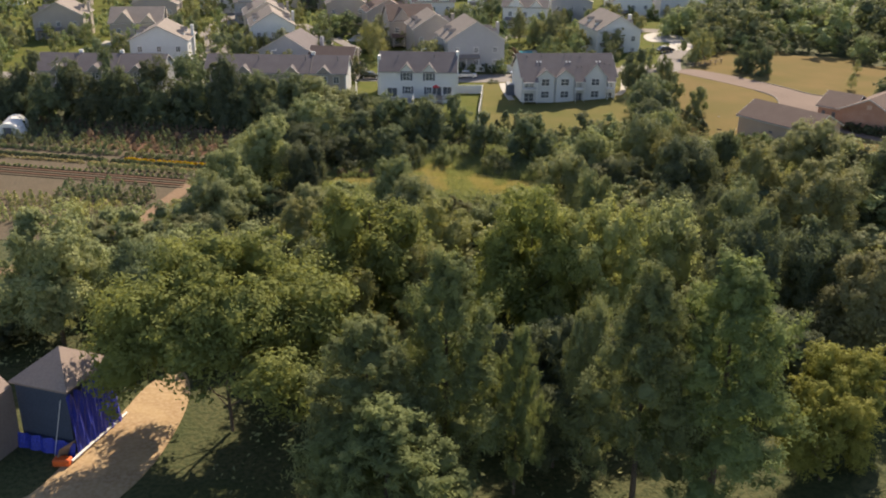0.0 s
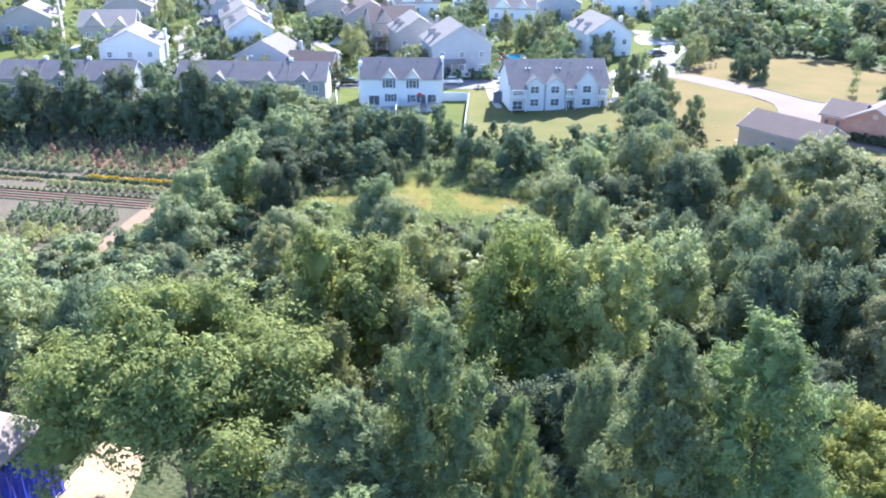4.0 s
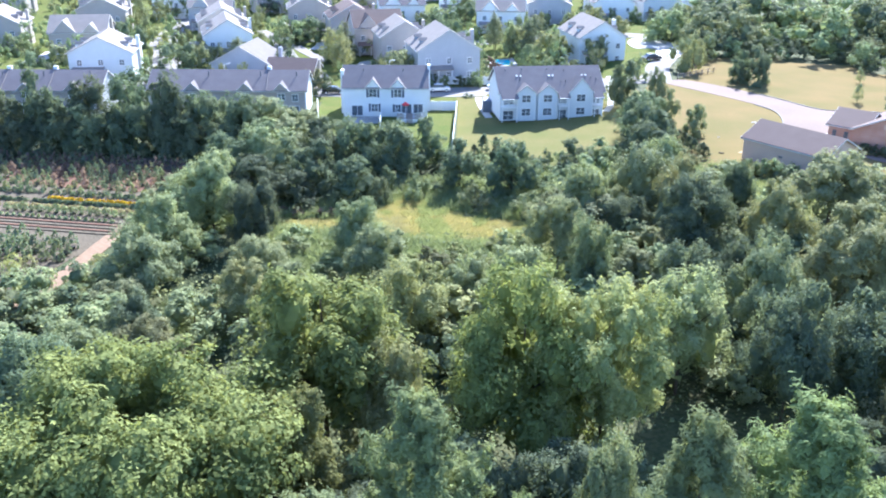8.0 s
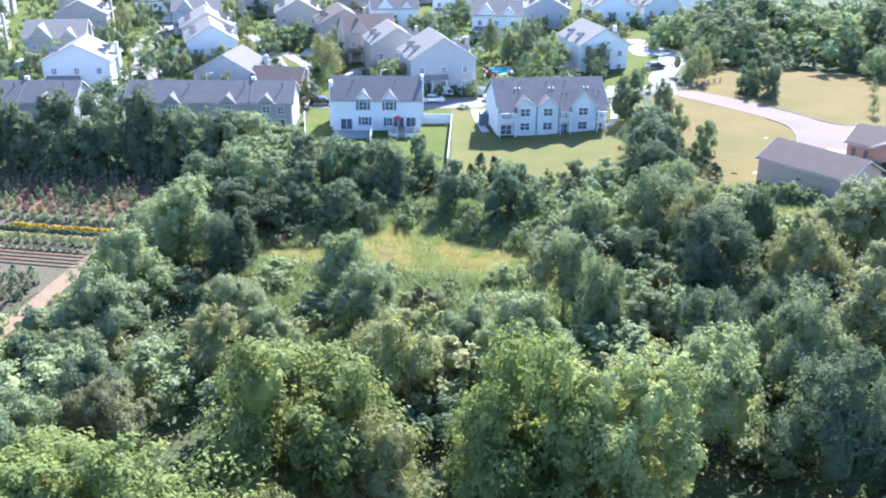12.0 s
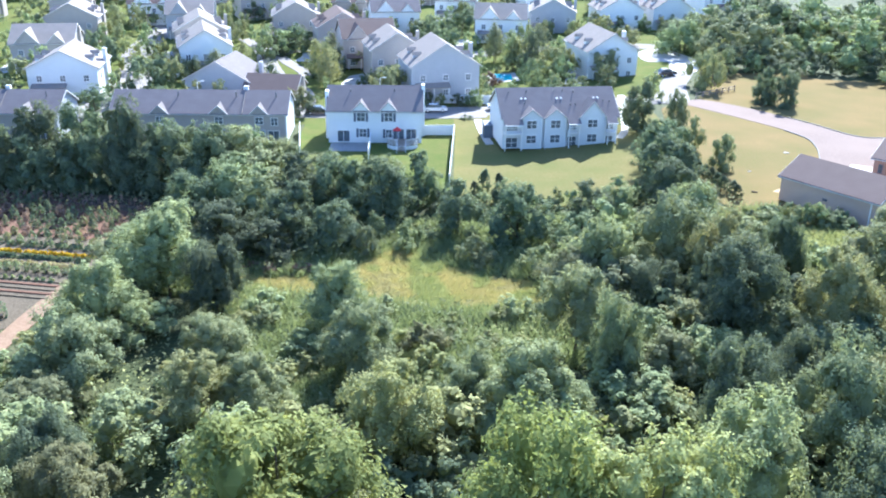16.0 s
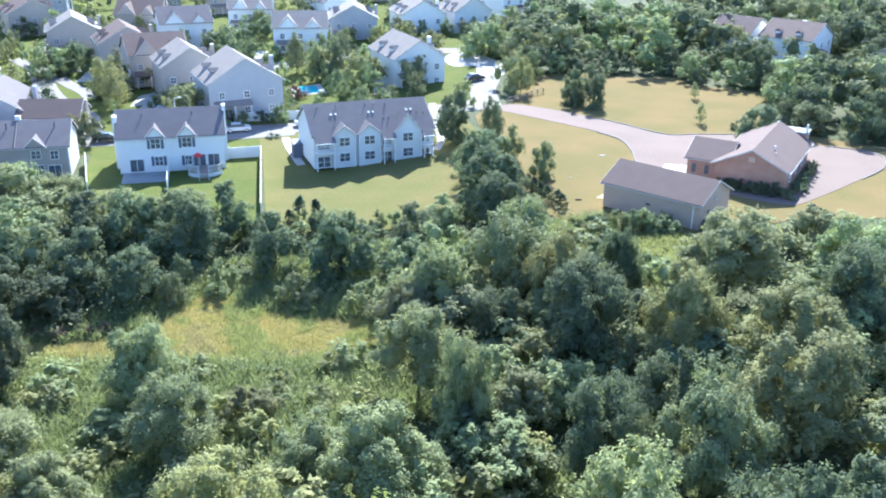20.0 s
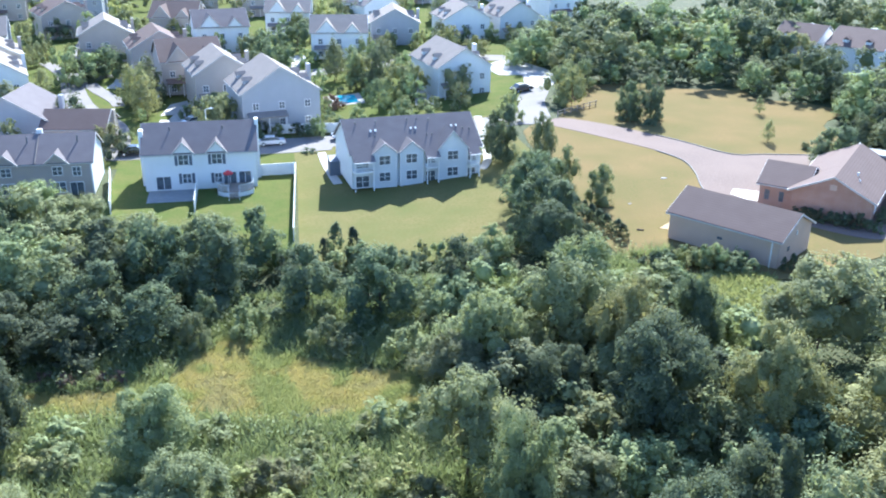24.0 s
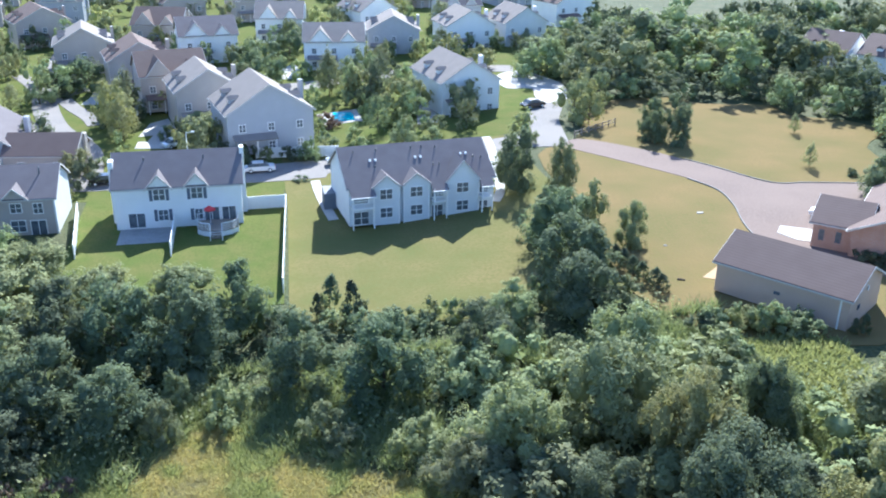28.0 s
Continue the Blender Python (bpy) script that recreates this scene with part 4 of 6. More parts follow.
def trunk_mesh(name, R, H, limbs=6):
    bm = bmesh.new()
    w = H * 0.016
    tube(bm, (0, 0, -0.2), (0.1, 0.05, 0.4 * H), w, w * 0.65, 7)
    tube(bm, (0.1, 0.05, 0.4 * H), (0.0, 0.15, 0.85 * H), w * 0.65, w * 0.15, 6)
    for k in range(limbs):
        a = 6.283 * k / limbs + gen.uniform(-0.3, 0.3)
        z = gen.uniform(0.2, 0.5) * H
        tube(bm, (0.05, 0.03, z), (0.65 * R * math.cos(a), 0.65 * R * math.sin(a), z + gen.uniform(0.15, 0.3) * H), w * 0.4, w * 0.1, 5)
    me = bpy.data.meshes.new(name)
    bm.to_mesh(me)
    bm.free()
    me.materials.append(M_BARK)
    return me


BROAD, MAPLE, PINE, SPIRE, BUSH = (4.5, 10.0), (9.2, 15.5), (5.0, 15.5), (1.0, 4.0), (1.7, 3.0)     # radius and height as modelled
TRUNKS = [trunk_mesh("trunk", *BROAD) for _ in range(3)]
PINE_TRUNK = trunk_mesh("trunk", *PINE, 0)
SHRUB_STEM = trunk_mesh("stem", BUSH[0] * 1.1, BUSH[1] * 0.9, 5)
SPIRE_TRUNK = trunk_mesh("trunk", *SPIRE, 0)
CROWNS = {}
LEAVES = (("mid", L_MID), ("grey", L_GREY), ("bright", L_BRIGHT), ("dark", L_DARK), ("brown", L_BROWN))
for key, mat in LEAVES:
    CROWNS[key] = [clump_crown("crown", mat, *BROAD, 14, 18, 84, 0.115, low=0.14) for _ in range(3)]
    CROWNS["edge_" + key] = [clump_crown("crown", mat, *BROAD, 13, 17, 80, 0.12, low=0.0) for _ in range(3)]
    CROWNS["back_" + key] = [clump_crown("crown", mat, *BROAD, 11, 14, 58, 0.155, low=-0.1, fill=50) for _ in range(3)]
CROWNS["silver"] = [clump_crown("crown", L_SILVER, *BROAD, 15, 13, 80, 0.125, low=0.12, tuft=(0.24, 0.4), ragged=0.3)]
L_LIME = leaf_mat("leaf_lime_green", (0.170, 0.213, 0.056), (0.375, 0.406, 0.122))
CROWNS["lime"] = [clump_crown("crown", L_LIME, *BROAD, 16, 14, 84, 0.12, low=0.05, lobe=(0.2, 0.34), ragged=0.36)]
CROWNS["olive"] = [clump_crown("crown", L_MAPLE, *BROAD, 16, 17, 88, 0.115, low=0.1, ragged=0.32) for _ in range(2)]
CROWNS["maple"] = [clump_crown("crown", L_MAPLE, *MAPLE, 38, 19, 84, 0.16, low=0.46, lobe=(0.17, 0.27), ragged=0.34, fill=130)]
for key, mat in (("far_mid", L_MID), ("far_dark", L_DARK), ("far_grey", L_GREY), ("far_bright", L_BRIGHT)):
    CROWNS[key] = [clump_crown("crown", mat, *BROAD, 8, 9, 24, 0.25, low=-0.08, fill=16) for _ in range(3)]
    CROWNS["small_" + key] = [clump_crown("crown", mat, *BROAD, 6, 7, 14, 0.34, low=-0.05, fill=10) for _ in range(3)]
for key, mat in (("cone_grey", L_GREY), ("cone_bright", L_BRIGHT), ("cone_dark", L_DARK)):
    CROWNS[key] = [dome_crown("crown", mat, *BROAD, 120, 16, 0.25, low=-0.1, lobes=14, deep=0.25, peak=0.72, wild=0.35, fill=100, square=1.7) for _ in range(2)]
CROWNS["pine"] = [clump_crown("crown", L_PINE, *PINE, 36, 12, 74, 0.185, low=0.20, lobe=(0.20, 0.32), tuft=(0.24, 0.40), ragged=0.4, fill=60, slim=0.24, cone=True) for _ in range(3)]
CROWNS["spire"] = [dome_crown("crown", L_DARK, *SPIRE, 110, 26, 0.105, low=-0.05, deep=0.12, peak=0.6, fill=120)]
SHRUBS = {}
for key, mat in (("mid", L_MID), ("grey", L_GREY), ("bright", L_BRIGHT), ("dark", L_DARK), ("brown", L_BROWN), ("silver", L_SILVER), ("rust", L_RUST)):
    SHRUBS["tall_" + key] = [clump_crown("foliage", mat, *BUSH, 8, 10, 38, 0.08, low=-0.05, fill=20) for _ in range(2)]
    SHRUBS[key] = [clump_crown("foliage", mat, *BUSH, 6, 8, 24, 0.105, low=-0.05, ragged=0.3, fill=14) for _ in range(3)]
KINDS = {"mid": "mid-green", "grey": "grey-green", "bright": "yellow-green", "dark": "dark green", "brown": "brownish-green", "silver": "silvery vine-covered", "rust": "reddish-brown",
         "maple": "yellow-green", "olive": "olive-green", "lime": "bright yellow-green", "far_mid": "mid-green", "far_dark": "dark green", "far_grey": "grey-green", "far_bright": "light green", "cone_grey": "grey-green", "cone_bright": "light green", "cone_dark": "dark green"}
for key in ("mid", "grey", "bright", "dark", "brown"):
    KINDS["back_" + key] = KINDS["edge_" + key] = KINDS[key]
for key in ("far_mid", "far_dark", "far_grey", "far_bright"):
    KINDS["small_" + key] = KINDS[key]
pick = random.Random(11)


def tree(x, y, h, r, kind, group="", label=""):
    if y > 126 and "back_" + kind in CROWNS:
        kind = "back_" + kind
    if 90 < y <= 126 and "edge_" + kind in CROWNS:
        kind = "edge_" + kind
    if y > 275 and "small_" + kind in CROWNS:
        kind = "small_" + kind
    root = new("pine_tree" if kind == "pine" else "arborvitae" if kind == "spire" else "tree")
    size = {"pine": PINE, "spire": SPIRE, "maple": MAPLE}.get(kind, BROAD)
    root.matrix_basis = pose(x, y, ground_z(x, y) - (0.1 * h if kind[:4] in ("back", "far_", "smal") else 0.05), 0, 0, pick.uniform(0, 360)) @ Matrix.Diagonal((r / size[0], r / size[0], h / size[1], 1))
    words = {"pine": "tall green pine with open whorled boughs", "spire": "narrow dark green columnar evergreen"}
    tagged(root, label or words.get(kind) or (f"{KINDS[kind]} conical garden tree with dense leaves" if kind.startswith("cone") else f"leafy {KINDS[kind]} broadleaf tree with a rounded uneven crown"), "tree", group)
    tr = new("trunk", {"pine": PINE_TRUNK, "spire": SPIRE_TRUNK}.get(kind) or pick.choice(TRUNKS))
    cr = new("crown", pick.choice(CROWNS[kind]))
    tr.parent = cr.parent = root
    return root


def shrub(x, y, h, r, kind, group="undergrowth shrubs"):
    ob = new("shrub")
    leaves, stem = new("foliage", pick.choice(SHRUBS["tall_" + kind if h > 3.3 else kind])), new("stem", SHRUB_STEM)
    leaves.parent = stem.parent = ob
    ob.matrix_basis = pose(x, y, ground_z(x, y) - 0.1, 0, 0, pick.uniform(0, 360)) @ Matrix.Diagonal((r / BUSH[0], r / BUSH[0], h / BUSH[1], 1))
    return tagged(ob, f"dense {KINDS[kind]} wild shrub in the undergrowth", "shrub", group)


NEAR_TREES = [
    (-16.8, 63.2, 15.8, 9.6, "maple"), (-8.2, 67.6, 12.2, 4.2, "olive"), (0.4, 57.0, 18.2, 5.2, "pine"), (-4.8, 52.6, 15.6, 5.6, "pine"),
    (-3.4, 47.4, 12.6, 6.4, "pine"), (13.8, 54.3, 18.2, 4.8, "pine"), (19.4, 54.6, 18.4, 6.2, "pine"), (5.4, 55.4, 13.6, 2.4, "pine"),
    (10.9, 60.2, 13.2, 2.3, "mid"), (30.0, 60.2, 8.6, 4.2, "lime"), (27.8, 56.0, 7.6, 3.4, "lime"), (-6.8, 79.4, 15.8, 6.9, "olive"),
    (8.0, 77.4, 16.4, 5.6, "olive"), (13.9, 76.0, 15.0, 5.0, "bright"), (-1.6, 76.4, 11.2, 3.0, "bright"), (22.2, 85.6, 11.8, 4.3, "silver"),
    # Low dark trees near y 66 are added to shade the ground.
    (29.2, 80.2, 12.4, 3.7, "dark"), (35.2, 80.4, 10.8, 4.0, "dark"), (36.4, 72.0, 11.0, 4.4, "brown"), (3.2, 67.0, 9.0, 3.6, "dark"), (9.5, 66.5, 9.0, 3.8, "dark"), (15.8, 66.5, 6.6, 4.0, "dark"), (22.6, 67.0, 6.4, 4.2, "dark"), (29.4, 70.5, 6.4, 4.0, "dark"), (-3.0, 63.5, 7.5, 3.4, "dark"), (8.6, 58.6, 7.0, 3.0, "dark"),
    (-28.6, 78.5, 10.2, 4.2, "dark"), (-36.0, 77.5, 13.5, 6.2, "grey"), (-27.8, 83.4, 8.6, 3.4, "mid"), (-22.0, 87.6, 7.4, 3.2, "brown"),
]
MID_TREES = [
    (-25.0, 125.6, 10.2, 5.3, "grey"), (-28.2, 116.0, 8.6, 4.2, "grey"), (-19.0, 121.0, 8.6, 3.1, "dark"), (-6.7, 117.6, 7.8, 3.2, "mid"), (-4.3, 108.4, 7.8, 3.5, "mid"),
    # Several take dark leaves to stand in for their shaded near sides.
    (-19.0, 146.4, 8.4, 4.3, "mid"), (-14.4, 140.6, 8.6, 4.4, "dark"), (-9.0, 138.2, 7.0, 4.0, "dark"), (-16.2, 135.0, 6.0, 4.0, "dark"), (-21.5, 137.5, 7.4, 4.6, "dark"), (-4.7, 136.6, 4.2, 1.5, "mid"), (-3.7, 141.2, 4.6, 1.6, "mid"), (-8.6, 148.6, 9.8, 4.8, "dark"), (-3.2, 148.0, 9.4, 4.4, "dark"), (1.4, 153.6, 8.4, 3.6, "dark"),
    (6.3, 142.3, 8.2, 3.9, "dark"), (13.4, 139.7, 8.8, 4.4, "dark"), (22.4, 141.4, 7.9, 3.7, "dark"), (28.2, 127.6, 11.0, 4.3, "mid"),
    (35.2, 154.0, 9.2, 4.9, "dark"), (37.0, 164.4, 8.8, 4.6, "dark"), (38.3, 186.0, 9.6, 3.4, "dark"),
]
MID_TREES_B = [
    (43.6, 182.0, 8.6, 2.3, "mid"), (41.6, 167.0, 8.2, 2.3, "grey"), (30.8, 113.2, 10.4, 4.2, "dark"), (39.7, 124.2, 8.0, 2.5, "dark"),
    (15.8, 111.6, 9.4, 3.9, "silver"), (18.1, 105.6, 9.4, 2.5, "mid"), (45.6, 163.6, 6.0, 2.0, "mid"), (31.8, 132.8, 10.2, 3.6, "mid"),
    (33.9, 147.5, 8.2, 4.0, "dark"), (49.6, 120.6, 10.0, 5.6, "silver"), (31.7, 120.6, 10.8, 3.2, "bright"), (20.3, 125.2, 8.4, 3.5, "silver"),
    (17.0, 123.4, 5.8, 2.9, "silver"), (-0.8, 95.4, 9.6, 3.9, "bright"), (5.3, 100.6, 7.4, 3.1, "mid"), (9.4, 97.0, 9.2, 4.6, "grey"),
]
MID_TREES_C = [
    (-17.2, 109.6, 6.2, 3.2, "grey"), (-28.0, 105.6, 8.4, 4.2, "mid"), (-29.0, 99.4, 5.4, 3.4, "grey"), (-16.6, 100.4, 7.2, 3.3, "bright"), (-12.6, 101.0, 6.4, 3.0, "grey"),
    (-24.9, 91.2, 8.2, 3.2, "dark"), (22.3, 105.6, 5.2, 3.2, "grey"), (25.2, 95.6, 9.8, 3.2, "dark"), (31.4, 91.6, 11.4, 3.7, "mid"),
    (32.6, 99.6, 8.6, 3.0, "dark"), (38.6, 109.4, 10.2, 3.9, "bright"), (39.8, 95.0, 11.0, 5.2, "brown"), (46.0, 103.6, 9.6, 4.8, "brown"), (66.5, 130.5, 6.0, 3.5, "mid"),
    (63.5, 120.0, 8.4, 4.4, "mid"), (56.0, 109.3, 10.0, 4.2, "dark"), (24.6, 118.0, 6.6, 2.8, "dark"),
    (83.6, 169.8, 8.0, 4.2, "dark"), (-21.5, 160.5, 10.2, 6.2, "grey"), (-12.6, 90.6, 7.0, 3.4, "mid"),
]
for row in NEAR_TREES + MID_TREES + MID_TREES_B + MID_TREES_C:
    tree(*row)
# the dark tree belt behind the nursery
for k, (x, y) in enumerate([(-104, 164), (-96, 163), (-89, 165), (-82, 163), (-75, 164), (-67, 163), (-59.7, 162.6), (-52.2, 163.6), (-45.4, 163), (-39.2, 161.6), (-34.4, 163.2), (-26.8, 158.4)]):
    tree(x, y, (13.4 if x < -38 else 11.4) + 0.9 * math.sin(k * 2.3), 4.5 + 0.4 * math.cos(k * 1.7), "dark", "tree belt behind the nursery")
for k in range(13):
    tree(-101 + 6.2 * k, 160.2 + 1.2 * math.sin(2.1 * k), 9.8 + math.sin(k * 1.3), 4.4, "dark", "tree belt behind the nursery")
# lawn trees
for row in ((69.4, 202.3, 8.6, 3.3, "dark"), (65.4, 202.6, 5.6, 2.0, "dark"), (67.4, 207.0, 7.0, 2.4, "dark"), (83.0, 186.5, 3.8, 1.2, "cone_grey"), (91.4, 204.0, 3.4, 1.0, "cone_grey"), (86.6, 181.6, 1.3, 0.9, "dark")):
    tree(*row, "trees on the dry lawn")
def crowd(name, rows, kinds, label):
    """Many far trees that nobody could count, joined into one mesh for each leaf colour."""
    for kind in kinds:
        cos = []
        for x, y, h, r, k in rows:
            if k != kind:
                continue
            me = pick.choice(CROWNS["small_" + kind if name != "woodland" else kind])
            co = np.empty(3 * len(me.vertices))
            me.vertices.foreach_get("co", co)
            co = co.reshape(-1, 3) * (r / BROAD[0], r / BROAD[0], h / BROAD[1])
            t = pick.uniform(0, 6.28)
            cos.append(np.stack([co[:, 0] * math.cos(t) - co[:, 1] * math.sin(t) + x, co[:, 0] * math.sin(t) + co[:, 1] * math.cos(t) + y, co[:, 2] + ground_z(x, y)], 1))
        if not cos:
            continue
        me = tri_mesh(name, np.concatenate(cos), CROWNS["small_" + kind if name != "woodland" else kind][0].materials[0])
        tagged(new(name, me), label.format(KINDS[kind]), "trees", kind="stuff")


# the wood behind the dry lawn
wood = random.Random(21)


def inside(x, y, poly):
    hit = False
    for (ax, ay), (bx, by) in zip(poly, poly[1:] + poly[:1]):
        if (ay > y) != (by > y) and x < ax + (y - ay) / (by - ay) * (bx - ax):
            hit = not hit
    return hit


rows = []
for k in range(20 * 20):
    x, y = 62 + 8.0 * (k % 20) + wood.uniform(-3.2, 3.2), 144 + 7.6 * (k // 20) + wood.uniform(-3.2, 3.2)
    if any(inside(x + dx, y + dy, EAST_LAWN) for dx, dy in ((0, 0), (-2, -2), (2, -2), (-2.5, 0), (0, 2))) or (x < 66 and y < 250) or (x < 84 and y < 231) or (x < 104 and y < 148):
        continue
    sight = 214 < y < 258 and abs(x - 137 + 0.8 * max(0.0, 233 - y)) < 10
    if (sight and y > 222) or (x < 84 and 262 < y < 304) or (abs(x - 152) < 9 and 206 < y < 226):
        continue
    near_edge = any(inside(x + dx, y + dy, EAST_LAWN) for dx, dy in ((-6, -4), (0, -7), (-7, 0)))
    h = wood.uniform(3.5, 5.0) if sight else wood.uniform(4.5, 7.0) if near_edge else wood.uniform(5.0, 12.0)
    rows.append((x, y, h, max(3.6, h * wood.uniform(0.48, 0.66)), wood.choice(("far_dark", "far_mid", "far_dark", "far_mid", "far_dark", "far_grey"))))
edge = [(70, 233), (79, 229.5), (88, 231), (97, 230), (100, 223), (98.5, 215.5), (107, 211.5), (111, 205), (102, 196)]
for (ax, ay), (bx, by) in zip(edge, edge[1:]):
    n = max(2, int(math.hypot(bx - ax, by - ay) / 3.2))
    for k in range(n):
        h = wood.uniform(3.5, 6.5)
        rows.append((ax + (bx - ax) * k / n + wood.uniform(-0.8, 0.8), ay + (by - ay) * k / n + wood.uniform(-0.8, 0.8), h, h * wood.uniform(0.45, 0.6), wood.choice(("far_dark", "far_dark", "far_mid"))))
for row in ((65.3, 254.5, 9.0, 5.0, "far_mid"), (75.4, 271.0, 9.5, 5.5, "far_bright"), (83.4, 251.5, 10.5, 6.0, "far_bright"), (101.0, 252.5, 10.5, 6.8, "far_bright"), (87.0, 273.0, 9.0, 5.5, "far_mid"), (120.0, 238.0, 9.5, 5.0, "far_bright"),
            (59.5, 214.5, 7.5, 2.8, "far_bright"), (58.6, 219.5, 8.0, 3.0, "far_grey"), (63.5, 226.0, 8.0, 3.4, "far_bright"), (66.5, 229.5, 7.0, 3.2, "far_mid"), (45.4, 206.5, 6.5, 2.5, "far_grey")):
    tree(*row, "trees by the street end")
for row in ((-17.8, 231.0, 9.5, 3.0, "cone_bright"), (-17.6, 240.0, 9.5, 3.2, "cone_grey"), (-20.0, 236.0, 8.5, 2.8, "cone_bright"), (-16.6, 226.5, 8.0, 2.6, "cone_bright"), (-9.6, 226.0, 3.2, 1.6, "far_dark"), (-7.0, 221.5, 5.6, 2.0, "far_dark"), (-20.9, 208.0, 5.0, 2.6, "far_bright"),
            (-29.3, 222.0, 7.0, 3.6, "far_dark"), (-32.7, 262.0, 8.0, 4.4, "far_mid"), (-28.3, 266.0, 7.5, 4.0, "far_dark"), (26.0, 238.0, 9.5, 3.0, "cone_dark"), (23.0, 241.0, 8.5, 2.8, "cone_grey"), (28.5, 243.0, 9.5, 3.0, "cone_dark"), (28.2, 226.0, 5.0, 3.0, "far_bright"),
            (20.0, 252.0, 8.0, 2.8, "cone_grey"), (25.0, 256.0, 8.0, 3.2, "far_mid"), (15.5, 216.0, 3.0, 2.2, "far_dark"), (11.8, 209.5, 2.6, 1.8, "far_dark"), (1.5, 209.0, 3.4, 2.0, "cone_dark"), (-4.0, 211.5, 6.5, 2.0, "cone_grey"), (14.0, 290.0, 9.0, 5.0, "far_dark"), (6.0, 276.0, 8.5, 4.6, "far_mid"), (5.0, 262.0, 8.5, 4.4, "far_dark")):
    tree(*row, "garden and street trees")
for row in ((-51.3, 218.1, 9.5, 5.0, "far_dark"), (-61.6, 241.9, 8.5, 3.8, "far_bright"), (-67.0, 241.4, 9.5, 4.4, "far_dark"), (-32.0, 262.2, 5.6, 4.2, "far_dark"), (-28.3, 274.0, 5.6, 4.2, "far_dark"), (-32.9, 288.4, 5.6, 4.2, "far_dark"),
            (-10.7, 247.0, 9.0, 3.6, "far_grey"), (-34.2, 224.4, 4.4, 3.2, "far_bright"), (-19.0, 203.4, 5.0, 2.6, "far_dark"), (-56.5, 200.7, 6.2, 4.4, "far_dark"), (-4.2, 298.9, 8.5, 5.0, "far_dark"), (4.1, 286.1, 7.5, 4.2, "far_dark"),
            (9.1, 274.7, 7.0, 3.6, "far_dark"), (19.5, 250.8, 9.5, 3.0, "cone_grey"), (24.8, 221.3, 6.5, 2.2, "cone_dark"), (20.4, 217.4, 3.6, 1.8, "far_mid"), (28.6, 215.0, 4.6, 2.2, "far_grey"), (33.4, 217.0, 4.2, 2.2, "far_mid"), (32.0, 231.0, 7.0, 2.4, "cone_grey"), (24.4, 231.4, 5.0, 1.8, "far_mid"), (15.0, 223.5, 3.6, 1.8, "far_mid"), (39.3, 218.3, 5.4, 2.2, "far_mid"), (53.0, 263.0, 5.5, 3.6, "far_bright"), (67.8, 263.5, 10.0, 6.4, "far_mid"),
            (77.0, 274.7, 10.0, 6.0, "far_mid"), (-24.5, 216.5, 4.0, 2.6, "far_mid"), (-46.5, 208.0, 5.0, 3.0, "far_dark"), (20.4, 209.6, 3.6, 2.0, "far_mid"), (26.0, 209.8, 3.2, 1.8, "far_grey"), (-3.6, 206.8, 3.2, 1.8, "far_dark"), (32.0, 211.4, 3.4, 2.0, "far_mid")):
    tree(*row, "garden and street trees")
OPEN = ((13.0, 25.0, 206.0, 239.0), (-16.0, -5.0, 221.0, 242.0), (-34.0, -21.0, 238.0, 262.0), (-44.0, -24.0, 262.0, 270.0), (44.0, 70.0, 200.0, 262.0), (28.0, 44.0, 210.0, 224.0))


def in_open(x, y):
    return any(a < x < b and c < y < d for a, b, c, d in OPEN)


crowd("woodland", rows, ("far_mid", "far_dark", "far_grey"), "dense {} crowns of the wood beyond the dry lawn")
rows = []
for k in range(170):
    x, y = wood.uniform(-220, 70), wood.uniform(300, 560)
    rows.append((x, y, wood.uniform(5, 10), wood.uniform(3, 5), wood.choice(("far_mid", "far_bright", "far_grey", "far_dark"))))
crowd("distant_trees", rows, ("far_mid", "far_bright", "far_grey", "far_dark"), "distant {} trees among the roofs of the suburb")
# street and garden trees among the far houses
spots_far = [(r[0], r[1] + r[5] / 2) for r in FAR_A + FAR_B + FAR_C]
street = random.Random(33)
count = 0
while count < 90:
    x, y = street.uniform(-150, 60), 199 + 220 * street.random() ** 1.25
    if any(abs(x - a) < 8.5 and abs(y - b) < 9 for a, b in spots_far) or in_open(x, y) or abs(y - 205) < 4:
        continue
    if -20 < x < 35 and y < 203:
        continue
    h = street.uniform(4, 9)
    tree(x, y, h, h * street.uniform(0.38, 0.55), street.choice(("far_mid", "far_dark", "far_grey", "cone_grey", "far_dark", "far_mid", "cone_grey", "cone_dark", "far_grey")), "garden and street trees")
    count += 1
rows = []
while len(rows) < 210:
    x, y = street.uniform(-150, 48), street.uniform(208, 330)
    if in_open(x, y) or any(abs(x - a) < 7.5 and abs(y - b) < 8 for a, b in spots_far):
        continue
    h = street.uniform(3.0, 7.5)
    rows.append((x, y, h, h * street.uniform(0.35, 0.5), street.choice(("far_mid", "far_bright", "far_grey", "far_mid"))))
for x, y, z, turn, w, d, he, *rest in FAR_A[2:] + FAR_B[1:] + FAR_C[3:]:
    for k in (-0.62, -0.1, 0.45, 0.8):
        tx, ty = x + w * (k + street.uniform(-0.12, 0.12)), y - street.uniform(3.0, 6.0)
        if in_open(tx, ty) or ty < 210:
            continue
        h = street.uniform(3.6, 6.4)
        tree(tx, ty, h, h * street.uniform(0.36, 0.48), street.choice(("far_mid", "far_grey", "cone_grey", "far_dark", "far_bright")), "garden trees by the far houses")
crowd("garden_trees", rows, ("far_mid", "far_bright", "far_grey"), "small {} garden trees among the far houses")
